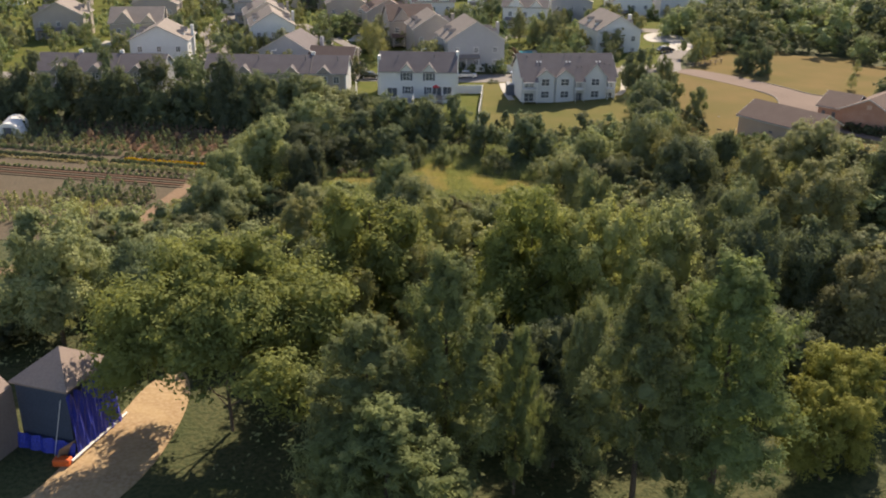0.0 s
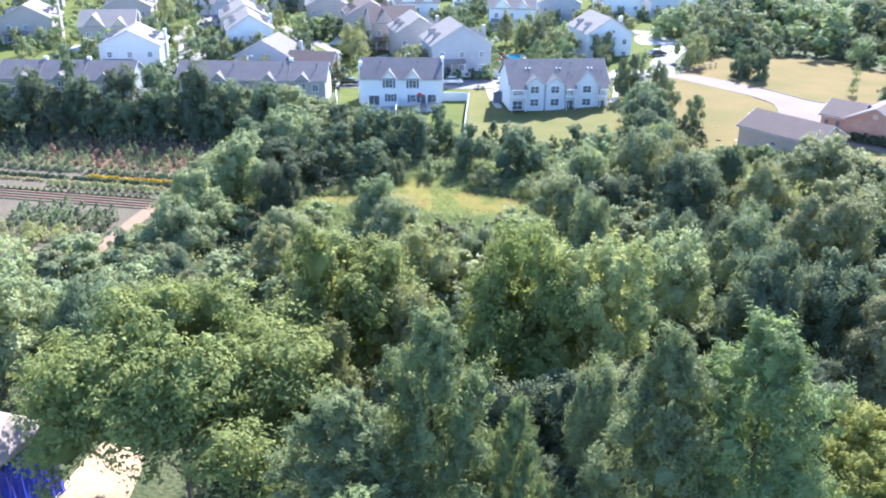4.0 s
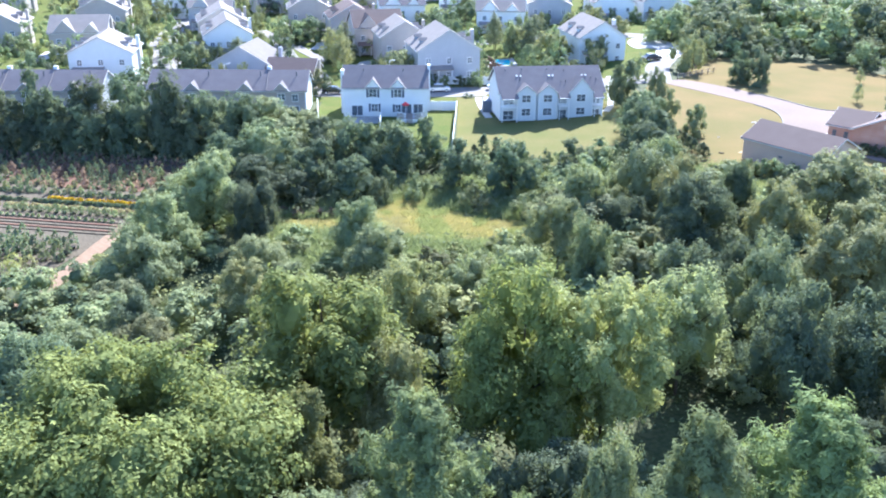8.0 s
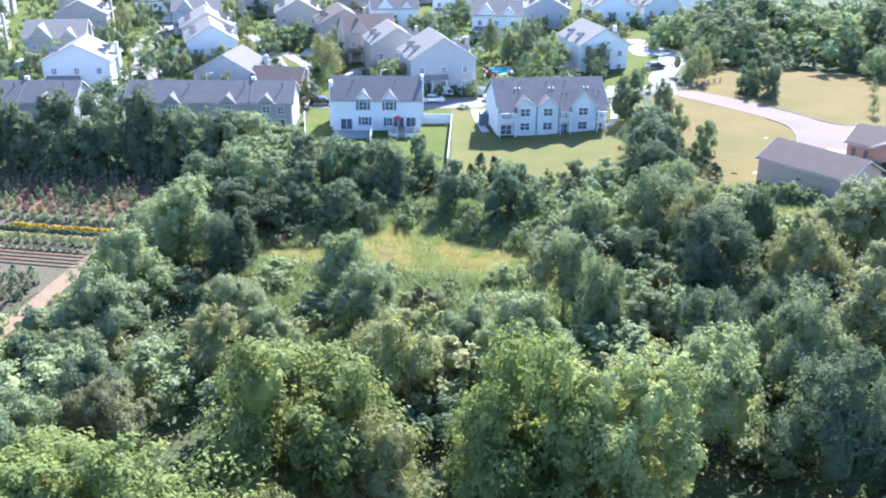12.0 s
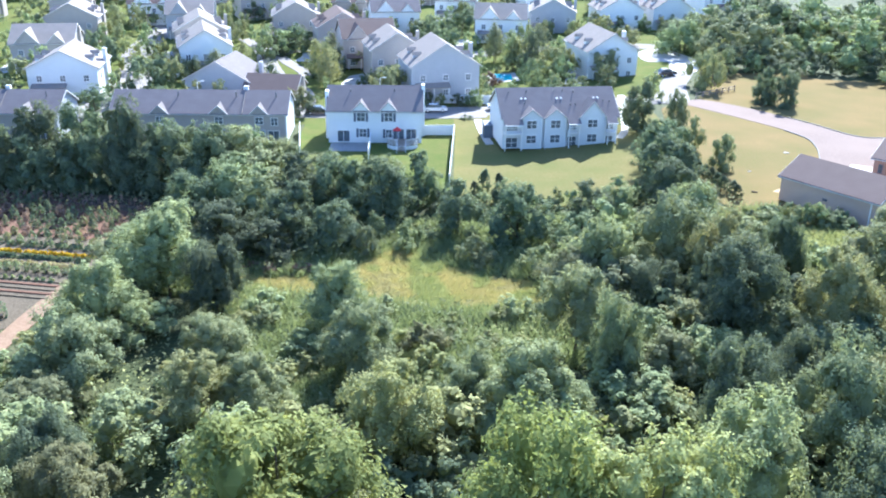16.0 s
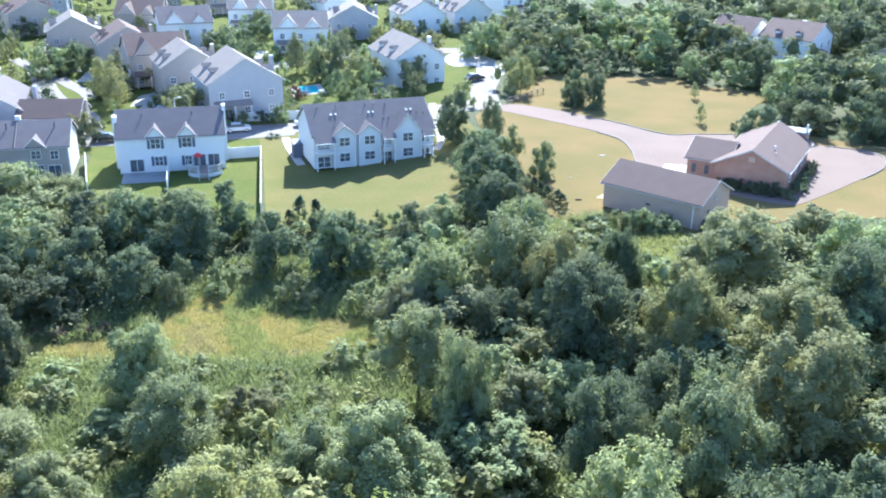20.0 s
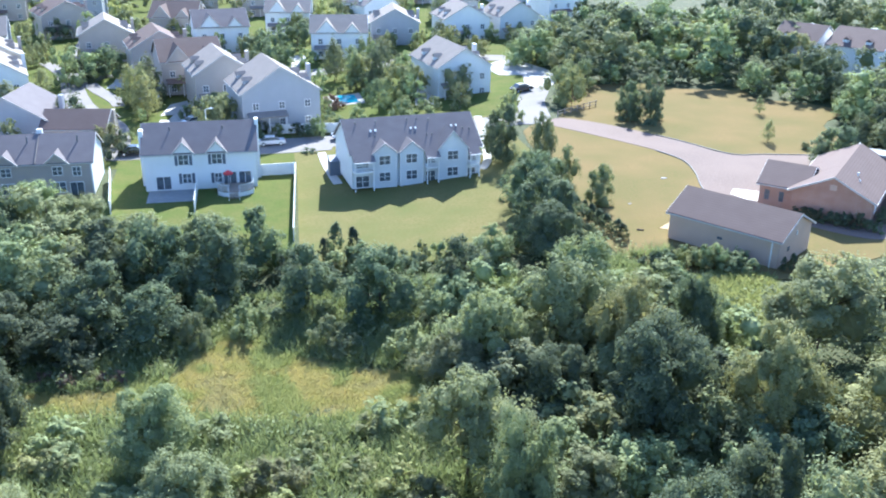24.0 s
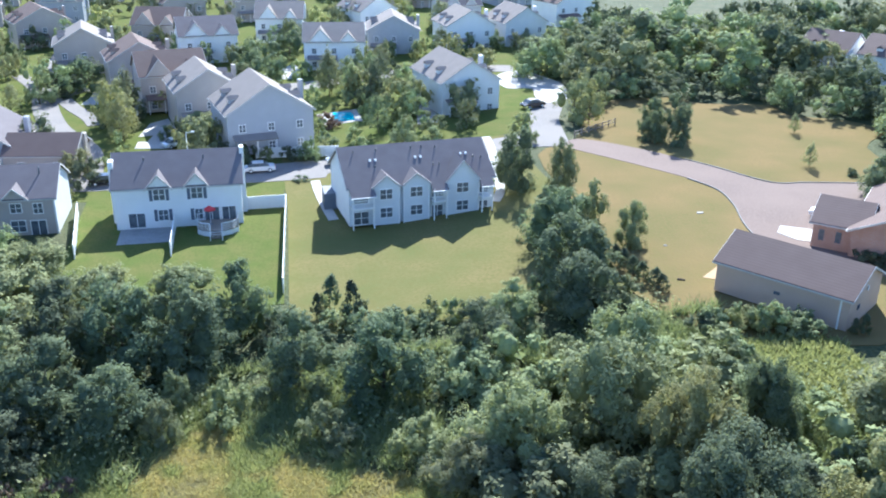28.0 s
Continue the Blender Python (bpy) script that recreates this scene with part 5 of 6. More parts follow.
# wild shrubs over the wet ground
bush = random.Random(44)
thicket = []
taken = [(r[0], r[1], r[3]) for r in NEAR_TREES + MID_TREES + MID_TREES_B + MID_TREES_C]
count = 0
while count < 330:
    x, y = bush.uniform(-46, 62), bush.uniform(62, 139)
    if any(inside(x + dx, y + dy, MEADOW) for dx, dy in ((0, 0), (1.5, 1), (-1.5, 1), (0, -2))) or any(inside(x + dx, y, GRASS_STRIP) for dx in (-1.2, 1.2)) or (x < -34 and 104 < y) or (x < -18 and y < 72) or (x > 44 and y > 132) or (-22 < x < 19 and y > 126):
        continue
    if any(math.hypot(x - a, y - b) < 0.6 * r for a, b, r in taken) or (16 < x < 36 and y < 82):
        continue
    open_ground = -24 < x < 17 and y > 98
    h = bush.uniform(1.3, 4.0) if open_ground and y < 113 else bush.uniform(1.1, 2.6) if open_ground else bush.uniform(2.0, 6.2)
    if y < 92:
        h *= 0.75
    # Below y 92 mostly dark leaves: shade under the trees put into colour.
    row = (x, y, h, h * bush.uniform(0.5, 0.8) + 0.5, bush.choice(("dark", "dark", "mid", "dark", "grey")) if y < 92 else bush.choice(("grey", "grey", "bright", "mid", "brown") if open_ground else ("mid", "grey", "bright", "mid", "dark", "grey", "brown", "mid")))
    if count < 190:
        shrub(*row)
    else:
        thicket.append(row)
    count += 1


# ---- undergrowth, reeds and meadow grass ----
def blades(name, spots, height, width, per, material, label, lean=0.35):
    """Tufts of bent blades, all in one mesh."""
    n = len(spots) * per
    base = np.repeat(np.array([(x, y, ground_z(x, y)) for x, y in spots]), per, axis=0)
    base[:, :2] += gen.normal(size=(n, 2)) * width * 3
    h = height * gen.uniform(0.5, 1.25, size=n)
    a = gen.uniform(0, 6.283, size=n)
    side = np.stack([np.cos(a), np.sin(a), 0 * a], 1) * (width * gen.uniform(0.5, 1.2, size=n))[:, None]
    tip = gen.normal(size=(n, 3)) * lean * h[:, None]
    tip[:, 2] = h
    v = np.stack([base - side, base + side, base + side * 0.6 + tip * 0.6, base + tip], 1).reshape(-1, 3)
    me = bpy.data.meshes.new(name)
    me.vertices.add(4 * n)
    me.vertices.foreach_set("co", v.ravel())
    me.loops.add(4 * n)
    me.loops.foreach_set("vertex_index", np.arange(4 * n, dtype=np.int32))
    me.polygons.add(n)
    me.polygons.foreach_set("loop_start", np.arange(0, 4 * n, 4, dtype=np.int32))
    me.update(calc_edges=True)
    me.materials.append(material)
    return tagged(new(name, me), label, "grass", kind="stuff")


def in_meadow(x, y, rough=1.2):
    x += rough * noise.noise(Vector((x * 0.35, y * 0.35, 9.0))) * 1.6
    y += rough * noise.noise(Vector((x * 0.35, y * 0.35, 19.0))) * 1.6
    return inside(x, y, MEADOW)


field = random.Random(52)
dry, green, tan = [], [], []
while len(dry) + len(green) + len(tan) < 9500:
    x, y = field.uniform(-20, 19), field.uniform(119, 146)
    v = noise.noise(Vector((x * 0.22, y * 0.22, 1.0))) + 0.5 * noise.noise(Vector((x * 0.7, y * 0.7, 4.0)))
    if in_meadow(x, y):
        (green if v > 0.22 or y > 137.5 or y < 122.5 else tan if v < -0.36 else dry).append((x, y))
blades("meadow_grass", dry, 0.45, 0.06, 9, L_MEADOW, "dry yellow-green meadow grass in the clearing", 0.7)
blades("meadow_grass", green, 0.6, 0.06, 9, L_FRESH, "fresh pale green tall grass in the clearing", 0.6)
blades("meadow_grass", tan, 0.4, 0.06, 9, L_TAN, "dry tan seed heads in the clearing", 0.7)
strip = []
while len(strip) < 2200:
    x, y = field.uniform(41, 56), field.uniform(117, 140)
    if inside(x, y, GRASS_STRIP):
        strip.append((x, y))
blades("rough_grass_blades", strip, 0.6, 0.11, 4, L_FRESH, "rough pale green grass below the garage", 0.6)
spots = []
while len(spots) < 8600:
    x, y = field.uniform(-26, 48), field.uniform(96, 147)
    if in_meadow(x, y, 0.6):
        continue
    bed = -20 < x < 17 and (109 < y < 126 or 129 < y < 143)
    if bed or noise.noise(Vector((x * 0.11, y * 0.11, 3.0))) > 0.0:
        spots.append((x, y))
blades("reeds", spots, 1.2, 0.07, 10, L_REED, "tall pale green reeds and weeds between the shrubs", 0.6)
cent, norm = [], []
for k in range(42000):
    x, y = field.uniform(-48, 66), field.uniform(44, 153)
    if in_meadow(x, y, 0.6) or (x < -32 and y > 103) or (x < -17 and y < 72) or (x > 44 and y > 133):
        continue
    if (y < 62 and field.random() < 0.7) or (14 < x < 42 and y < 80 and field.random() < 0.85):
        continue
    lift = 0.9 + 0.8 * noise.noise(Vector((x * 0.16, y * 0.16, 7.0)))
    cent.append((x, y, ground_z(x, y) + max(0.05, lift) * field.random() ** 0.5 * 1.5))
    norm.append((field.gauss(0, 0.5), field.gauss(0, 0.5), 0.8))
cent, norm = np.array(cent), np.array(norm)
low = np.array([noise.noise(Vector((x * 0.09, y * 0.09, 11.0))) for x, y, z in cent])
for mat, sel, word in ((L_MID, low < -0.05, "green"), (L_GREY, (low >= -0.05) & (low < 0.22), "grey-green"), (L_BRIGHT, low >= 0.22, "yellow-green")):
    me = leaf_mesh("ground_cover", cent[sel], norm[sel], 0.19 * gen.uniform(0.5, 1.3, size=int(sel.sum())), mat)
    tagged(new("ground_cover", me), f"low {word} weeds and brambles over the wet ground", "undergrowth", kind="stuff")

# more trees and shrubs along the edge of the lawns
# The dark kinds here carry the shade of the near sides in their colour.
for row in ((-14.5, 150.5, 9.0, 5.0, "dark"), (-22.0, 150.5, 9.0, 5.0, "mid"), (-27.5, 146.0, 8.5, 4.6, "dark"), (-12.0, 159.5, 6.6, 3.8, "grey"), (-4.5, 160.0, 6.0, 3.4, "mid"),
            (-19.5, 168.0, 6.5, 3.8, "grey"), (-25.0, 172.0, 7.0, 4.0, "mid"), (-32.0, 172.0, 7.0, 4.0, "grey"), (-28.0, 136.5, 7.5, 4.0, "dark"), (27.0, 148.0, 5.5, 3.0, "mid")):
    tree(*row)
rim = random.Random(61)
for k in range(46):
    x = -22 + k * 1.35 + rim.uniform(-0.5, 0.5)
    y = (152.5 if x > 4 else 158.5 - 0.1 * x) + rim.uniform(-3.5, 1.2)
    # Weighted to dark leaves, so the colour holds some of the shade.
    shrub(x, y, rim.uniform(1.4, 3.4), rim.uniform(1.2, 2.2), rim.choice(("mid", "dark", "dark", "grey", "dark")), "shrubs along the lawn")
for k in range(16):
    x, y = 43.4 + k * 0.66, 142.6 - k * 0.16
    shrub(x + rim.uniform(-0.5, 0.5), y + rim.uniform(-0.8, 0.8), rim.uniform(1.8, 3.0), rim.uniform(1.3, 2.0), rim.choice(("mid", "bright", "dark")), "shrubs below the garage")
for k in range(9):
    shrub(-19.5 + k * 1.05, 133.0 - 0.22 * k + rim.uniform(-0.5, 0.5), rim.uniform(0.8, 1.5), rim.uniform(0.7, 1.1), "rust" if k % 3 else "brown", "rusty shrubs at the meadow edge")
for x, y, h, r in ((0.2, 140.0, 3.4, 1.9), (-0.2, 137.2, 2.6, 1.6), (7.6, 134.4, 3.4, 1.9), (8.6, 132.4, 2.6, 1.7), (14.6, 130.4, 3.6, 2.2), (16.4, 128.0, 3.6, 2.2)):
    shrub(x, y, h, r, "grey", "pale clumps at the meadow edge")
for x, y, h in ((10.3, 157.0, 4.2), (12.6, 155.2, 4.0), (9.0, 155.8, 3.0), (58.0, 138.0, 2.2), (56.9, 138.2, 1.8)):
    tree(x, y, h, h * 0.24, "spire", "small evergreens by the lawn")
for k in range(9):
    tree(40.6 + 0.42 * k, 163.5 - 1.55 * k, 3.0 - 0.12 * k, 0.75, "spire", "row of evergreens between the lawns")
# hedge plants round the brick house
for k in range(16):
    t = k / 15
    if t < 0.62:
        x, y = 68.5 + 6.2 * t / 0.62, 153.4 - 6.6 * t / 0.62
    else:
        x, y = 76.2 + 9.5 * (t - 0.62) / 0.38, 148.2 + 10.0 * (t - 0.62) / 0.38
    shrub(x, y, rim.uniform(1.4, 2.3), rim.uniform(1.0, 1.5), "dark", "hedge plants round the brick house")
for x, y, h, r, kind in ((16.4, 229.2, 2.8, 2.0, "rust"), (18.0, 227.6, 2.0, 1.5, "rust"), (3.0, 211.6, 3.0, 1.8, "dark"), (6.2, 211.9, 2.2, 1.6, "mid"), (9.4, 211.0, 2.6, 1.6, "dark"), (12.6, 209.6, 3.6, 1.7, "mid"), (-0.4, 212.4, 3.4, 1.9, "dark"), (14.6, 213.0, 2.4, 1.7, "bright"), (10.4, 200.2, 0.9, 1.5, "dark")):
    shrub(x, y, h, r, kind, "garden shrubs by the grey gabled house")
# garden shrubs among the far houses
for k in range(60):
    x, y = rim.uniform(-95, 45), rim.uniform(198.5, 260)
    if any(abs(x - a) < 7 and abs(y - b) < 7.5 for a, b in spots_far) or abs(y - 205) < 4.2 or in_open(x, y):
        continue
    thicket.append((x, y, rim.uniform(0.8, 2.2), rim.uniform(0.8, 1.7), rim.choice(("mid", "bright", "grey", "dark"))))
for kind in ("mid", "grey", "bright", "dark", "brown"):
    cos = []
    for x, y, h, r, k in thicket:
        if k == kind:
            me = pick.choice(SHRUBS[kind])
            co = np.empty(3 * len(me.vertices))
            me.vertices.foreach_get("co", co)
            t = pick.uniform(0, 6.28)
            co = co.reshape(-1, 3) * (r / BUSH[0], r / BUSH[0], h / BUSH[1])
            cos.append(np.stack([co[:, 0] * math.cos(t) - co[:, 1] * math.sin(t) + x, co[:, 0] * math.sin(t) + co[:, 1] * math.cos(t) + y, co[:, 2] + ground_z(x, y) - 0.1], 1))
    tagged(new("thicket", tri_mesh("thicket", np.concatenate(cos), SHRUBS[kind][0].materials[0])), f"tangled {KINDS[kind]} bushes between the trees and gardens", "bushes", kind="stuff")


for x, y, h, r in ((97.5, 177.0, 6.0, 3.4), (100.0, 182.0, 8.0, 4.4), (104.0, 172.0, 7.5, 4.2)):
    tree(x, y, h, r, "dark" if h > 6.8 else "mid", "trees behind the brick house")


# ---- plant nursery ----
def plant_row(y0, x0, x1, step, h, r, material, label, slope=-0.19, per=26, slim=0.62):
    cs, ns = [], []
    k = int((x1 - x0) / step)
    for j in range(k):
        if gen.uniform() < 0.06:
            continue
        x = x0 + j * step + gen.uniform(-0.12, 0.12)
        y = y0 + slope * (x + 45) + gen.uniform(-0.15, 0.15)
        hh = h * gen.uniform(0.7, 1.2)
        t = gen.uniform(0, 1, per)
        a = gen.uniform(0, 6.283, per)
        q = r * (1 - t * 0.8) * gen.uniform(0.6, 1.1, per)
        cs.append(np.stack([x + np.cos(a) * q, y + np.sin(a) * q, ground_z(x, y) + 0.1 + t * hh], 1))
        ns.append(np.stack([np.cos(a), np.sin(a), 0.6 + 0 * a], 1) + 0.5 * gen.normal(size=(per, 3)))
    c, n = np.concatenate(cs), np.concatenate(ns)
    me = leaf_mesh("plant_row", c, n, 0.20 * gen.uniform(0.6, 1.3, size=len(c)), material, slim)
    return tagged(new("plant_row", me), label, "plants", kind="stuff")


def nursery_mesh(material, h, r, per, size, round_top):
    """One potted nursery plant."""
    t = gen.uniform(0, 1, per)
    a = gen.uniform(0, 6.283, per)
    q = r * (np.sqrt(np.clip(1 - (2 * t - 0.9) ** 2, 0.05, 1)) if round_top else np.minimum(1, 2.2 * (1.02 - t)) ** 0.8) * gen.uniform(0.7, 1.1, per)
    c = np.stack([np.cos(a) * q, np.sin(a) * q, 0.12 + t * h], 1)
    n = np.stack([np.cos(a), np.sin(a), 0.5 + 0 * a], 1) + 0.4 * gen.normal(size=(per, 3))
    return leaf_mesh("nursery_plant", c, n, size * gen.uniform(0.6, 1.3, per), material)


L_PETAL = leaf_mat("yellow_petals", (0.440, 0.336, 0.038), (0.640, 0.520, 0.077), 0.3)
POTTED = {
    "dark cone": [nursery_mesh(L_DARK, 1.7, 0.48, 110, 0.16, False) for _ in range(3)],
    "grey cone": [nursery_mesh(L_GREY, 1.6, 0.45, 100, 0.16, False) for _ in range(2)],
    "rust bush": [nursery_mesh(L_RUST, 1.4, 0.55, 100, 0.17, True) for _ in range(2)],
    "tan bush": [nursery_mesh(L_BROWN, 1.2, 0.55, 100, 0.17, True) for _ in range(2)],
    "green ball": [nursery_mesh(L_MID, 0.9, 0.55, 90, 0.15, True) for _ in range(2)],
    "bright ball": [nursery_mesh(L_BRIGHT, 1.6, 1.0, 160, 0.17, True)],
}
POT_WORDS = {"dark cone": "dark green conical nursery evergreen in a row", "grey cone": "grey-green conical nursery tree in a row", "rust bush": "reddish-brown nursery shrub in a row",
             "tan bush": "brownish-green nursery shrub in a row", "green ball": "clipped green nursery ball on bare soil", "bright ball": "yellow-green rounded nursery shrub"}


def potted(x, y, kind, scale=1.0):
    ob = new("nursery_plant")
    leaves, pot = new("foliage", gardener.choice(POTTED[kind])), new("pot", POT_MESH)
    leaves.parent = pot.parent = ob
    ob.matrix_basis = pose(x, y, ground_z(x, y), 0, 0, gardener.uniform(0, 360)) @ Matrix.Diagonal((scale, scale, scale * gardener.uniform(0.85, 1.2), 1))
    tagged(ob, POT_WORDS[kind], "plant", group="nursery plants")


gardener = random.Random(77)
bm = bmesh.new()
tube(bm, (0, 0, 0), (0, 0, 0.28), 0.17, 0.22, 8)
POT_MESH = bpy.data.meshes.new("pot")
bm.to_mesh(POT_MESH)
bm.free()
POT_MESH.materials.append(M_POT)
for y0 in (140.6, 142.8, 145.0, 147.2, 149.4):
    for j in range(25):
        x = -78 + 1.85 * j + gardener.uniform(-0.2, 0.2)
        y = y0 - 0.19 * (x + 45) + gardener.uniform(-0.3, 0.3)
        warm = y0 > 142 and x > -66
        potted(x, y, gardener.choice(("rust bush", "tan bush", "dark cone", "dark cone", "grey cone") if warm else ("dark cone", "grey cone", "dark cone", "grey cone", "tan bush")), gardener.uniform(0.8, 1.15))
for j in range(16):
    x = -54 + 1.15 * j
    potted(x, 132.6 - 0.19 * (x + 45), "green ball", gardener.uniform(0.85, 1.15))
for y0 in (117.4, 119.4, 121.4):
    for j in range(7):
        x = -52.5 + 1.95 * j + gardener.uniform(-0.15, 0.15)
        potted(x, y0 - 0.19 * (x + 45), "dark cone", gardener.uniform(1.15, 1.4))
for x, y in ((-43.4, 114.2), (-45.2, 114.6), (-46.9, 113.4), (-48.8, 114.4), (-44.6, 112.4), (-47.6, 111.4)):
    potted(x, y, "bright ball")
for y, m, h in ((151, L_BROWN, 1.5), (153.5, L_RUST, 1.5), (156, L_GREY, 1.6)):
    plant_row(y, -95 if y < 150 else -80, -33.5, 0.85, h + 0.2, 0.5, m, "row of young nursery trees in pots")
for y, m in ((149.0, L_RUST),):
    plant_row(y, -62, -33.5, 1.6, 1.0, 0.5, m, "row of reddish-brown nursery shrubs in pots")
plant_row(139.6, -95, -34, 0.6, 0.6, 0.45, L_DARK, "low dark green nursery row")
plant_row(137.6, -50.5, -35.5, 0.4, 0.3, 0.32, L_PETAL, "row of yellow flowers in the nursery", per=22)
plant_row(136.2, -95, -36, 0.4, 0.4, 0.5, L_DARK, "low green nursery row", per=36)
plant_row(134.4, -95, -36, 0.5, 0.35, 0.5, L_TAN, "low straw-coloured nursery row", per=22)
plant_row(130.5, -90, -37.5, 0.9, 0.35, 0.35, L_MID, "low nursery row on bare soil")
for k in range(5):
    y = 126.2 + 1.0 * k
    sheet("soil_ridge", [(-95, y + 9.5), (-37.5, y - 1.42), (-37.5, y - 1.0), (-95, y + 9.9)], M_MULCH if k % 2 else M_SOIL, 0.16, "raised bare soil ridge of the nursery", step=60)


def greenhouse(x, y):
    g = thing("hoop_greenhouse", x, y, 0, 12)
    tagged(g, "small white plastic hoop greenhouse beside the nursery", "greenhouse")
    arc = [(2.2 * math.cos(math.pi * k / 10), 2.6 * math.sin(math.pi * k / 10)) for k in range(11)]
    part("cover", prism([(px, 0, pz) for px, pz in arc], (0, 7, 0)), M_TRIM, g)
    part("door", boxed(-0.6, -0.06, 0, 0.6, 0.0, 1.9, bevel=0.02), M_DARKTRIM, g, "dark open doorway panel")
    return g


greenhouse(-73.5, 150.0)
for y in (108.5, 110.5, 112.5, 114.5, 116.5):
    plant_row(y, -78, -46.5, 1.2, 1.5, 0.6, L_GREY if y < 112 else L_BROWN, "row of bushy nursery plants", per=40)


# ---- fences and garden things ----
def fence(ax, ay, bx, by, h, label):
    a, b = Vector((ax, ay, 0)), Vector((bx, by, 0))
    length = (b - a).length
    f = thing("fence", ax, ay, ground_z(ax, ay), math.degrees(math.atan2(by - ay, bx - ax)))
    f.rotation_euler.y = -math.atan2(ground_z(bx, by) - ground_z(ax, ay), length)
    tagged(f, label, "fence", group="white vinyl fences")
    n = max(1, round(length / 2.4))
    s = length / n
    for k in range(n + 1):
        part("post", boxed(k * s - 0.07, -0.07, 0, k * s + 0.07, 0.07, h + 0.12, bevel=0.015), M_TRIM, f)
    for k in range(n):
        bm = boxed(k * s + 0.07, -0.025, 0.08, (k + 1) * s - 0.07, 0.025, h - 0.06)
        part("panel", bm, M_TRIM, f)
        part("rail", boxed(k * s + 0.07, -0.045, h - 0.06, (k + 1) * s - 0.07, 0.045, h + 0.04), M_TRIM, f)
    return f


fence(7.75, 189.5, 5.95, 162.5, 1.8, "long white vinyl fence between two back gardens")
fence(2.25, 189.8, 7.6, 189.6, 1.8, "short white vinyl fence beside the white house")
fence(-6.3, 184.6, -6.3, 175.2, 1.8, "white vinyl divider fence behind the white house")
fence(-18.8, 191.5, -17.1, 176.5, 1.8, "white vinyl fence between the house plots")
fence(4.4, 213.2, 17.0, 210.6, 1.7, "white vinyl fence by the street")


def deck():
    d = thing("deck", -3.5, 181.9, -0.25)
    tagged(d, "raised wooden deck with white railing and steps", "deck")
    bow = [(0, 3.0), (0, 0.2), (0.7, -0.7), (1.6, -1.15), (3.0, -1.15), (4.1, -0.7), (5.0, 0.2), (5.0, 3.0)]
    for k in range(16):
        v = -1.1 + k * 0.255
        inset = max(0.0, 0.2 - v) * (0.8 if v > -0.7 else 1.25)
        part("board", boxed(inset, v, 0.95, 5.0 - inset, v + 0.24, 1.05), M_WOOD, d)
    for (ua, va), (ub, vb) in zip(bow, bow[1:]):
        side = part("skirt", prism([(ua, va, 0), (ub, vb, 0), (ub, vb, 0.93), (ua, va, 0.93)], (0.02, 0.05, 0)), M_TRIM, d, "white lattice skirt")
        if (ua, ub) == (1.6, 3.0):
            continue
        part("handrail", prism([(ua, va, 1.95), (ub, vb, 1.95), (ub, vb, 2.03), (ua, va, 2.03)], (0.03, 0.07, 0)), M_TRIM, d)
        n = max(2, int(math.hypot(ub - ua, vb - va) / 0.17))
        for k in range(n + 1):
            u, v = ua + (ub - ua) * k / n, va + (vb - va) * k / n
            part("baluster", boxed(u - 0.02, v - 0.02, 1.05, u + 0.03, v + 0.03, 1.95), M_TRIM, d)
    for k in range(5):
        part("step", boxed(1.65, -1.17 - 0.3 * (k + 1), 0.78 - 0.18 * k, 2.95, -1.17 - 0.3 * k, 0.84 - 0.18 * k), M_WOOD, d)
    for u in (1.55, 2.98):
        part("stair_rail", prism([(u, -1.15, 1.9), (u, -2.65, 1.0), (u, -2.65, 1.08), (u, -1.15, 1.98)], (0.07, 0, 0)), M_TRIM, d)
        part("newel", boxed(u, -2.67, -0.05, u + 0.08, -2.59, 1.1), M_TRIM, d)
    return d


deck()


def parasol():
    p = thing("parasol", -1.9, 183.2, 0.8)
    tagged(p, "red garden parasol standing open on the deck", "parasol")
    part("pole", tubed((0, 0, 0), (0, 0, 2.4), 0.03, 0.03), M_TRIM, p)
    bm = bmesh.new()
    tip = bm.verts.new((0, 0, 2.5))
    ring = [bm.verts.new((0.7 * math.cos(0.785 * k), 0.7 * math.sin(0.785 * k), 2.05)) for k in range(8)]
    hem = [bm.verts.new((0.7 * math.cos(0.785 * k), 0.7 * math.sin(0.785 * k), 1.9)) for k in range(8)]
    for k in range(8):
        j = (k + 1) % 8
        bm.faces.new((tip, ring[k], ring[j]))
        bm.faces.new((ring[k], hem[k], hem[j], ring[j]))
    part("canopy", bm, M_RED, p)
    part("base", tubed((0, 0, 0), (0, 0, 0.1), 0.28, 0.22, 10), M_PIPE, p)


parasol()
tagged(part("patio", boxed(-12.9, 179.9, -0.2, -6.45, 184.9, 0.12, bevel=0.03), M_PATIO, None), "grey concrete patio behind the white house", kind="structure")
sheet("garden_walk", ribbon([(12.4, 199.5), (12.5, 194), (13.0, 187), (13.4, 183)], 1.3), M_CONC, 0.11, "pale concrete walk beside the grey-blue house")
sheet("garden_walk", ribbon([(41.0, 212), (40.2, 205.4), (38.2, 195.6), (36.6, 187.0), (34.6, 182.5)], 1.3), M_CONC, 0.11, "pale concrete walk beside the grey-blue house")
sheet("parking_bay", [(-20, 201.2), (3.0, 201.2), (14, 200.6), (14.6, 202.6), (-20, 203)], M_STREET, 0.09, "pale concrete parking bays by the street")
sheet("parking_bay", [(-60, 196.5), (-22, 196.5), (-22, 202), (-60, 202)], M_STREET, 0.09, "pale concrete parking bays by the street")
tagged(part("utility_shed", boxed(12.6, 187.0, 0.2, 14.6, 190.5, 2.6, bevel=0.05), M_DARKTRIM, None), "dark lean-to beside the grey-blue house", "shed")


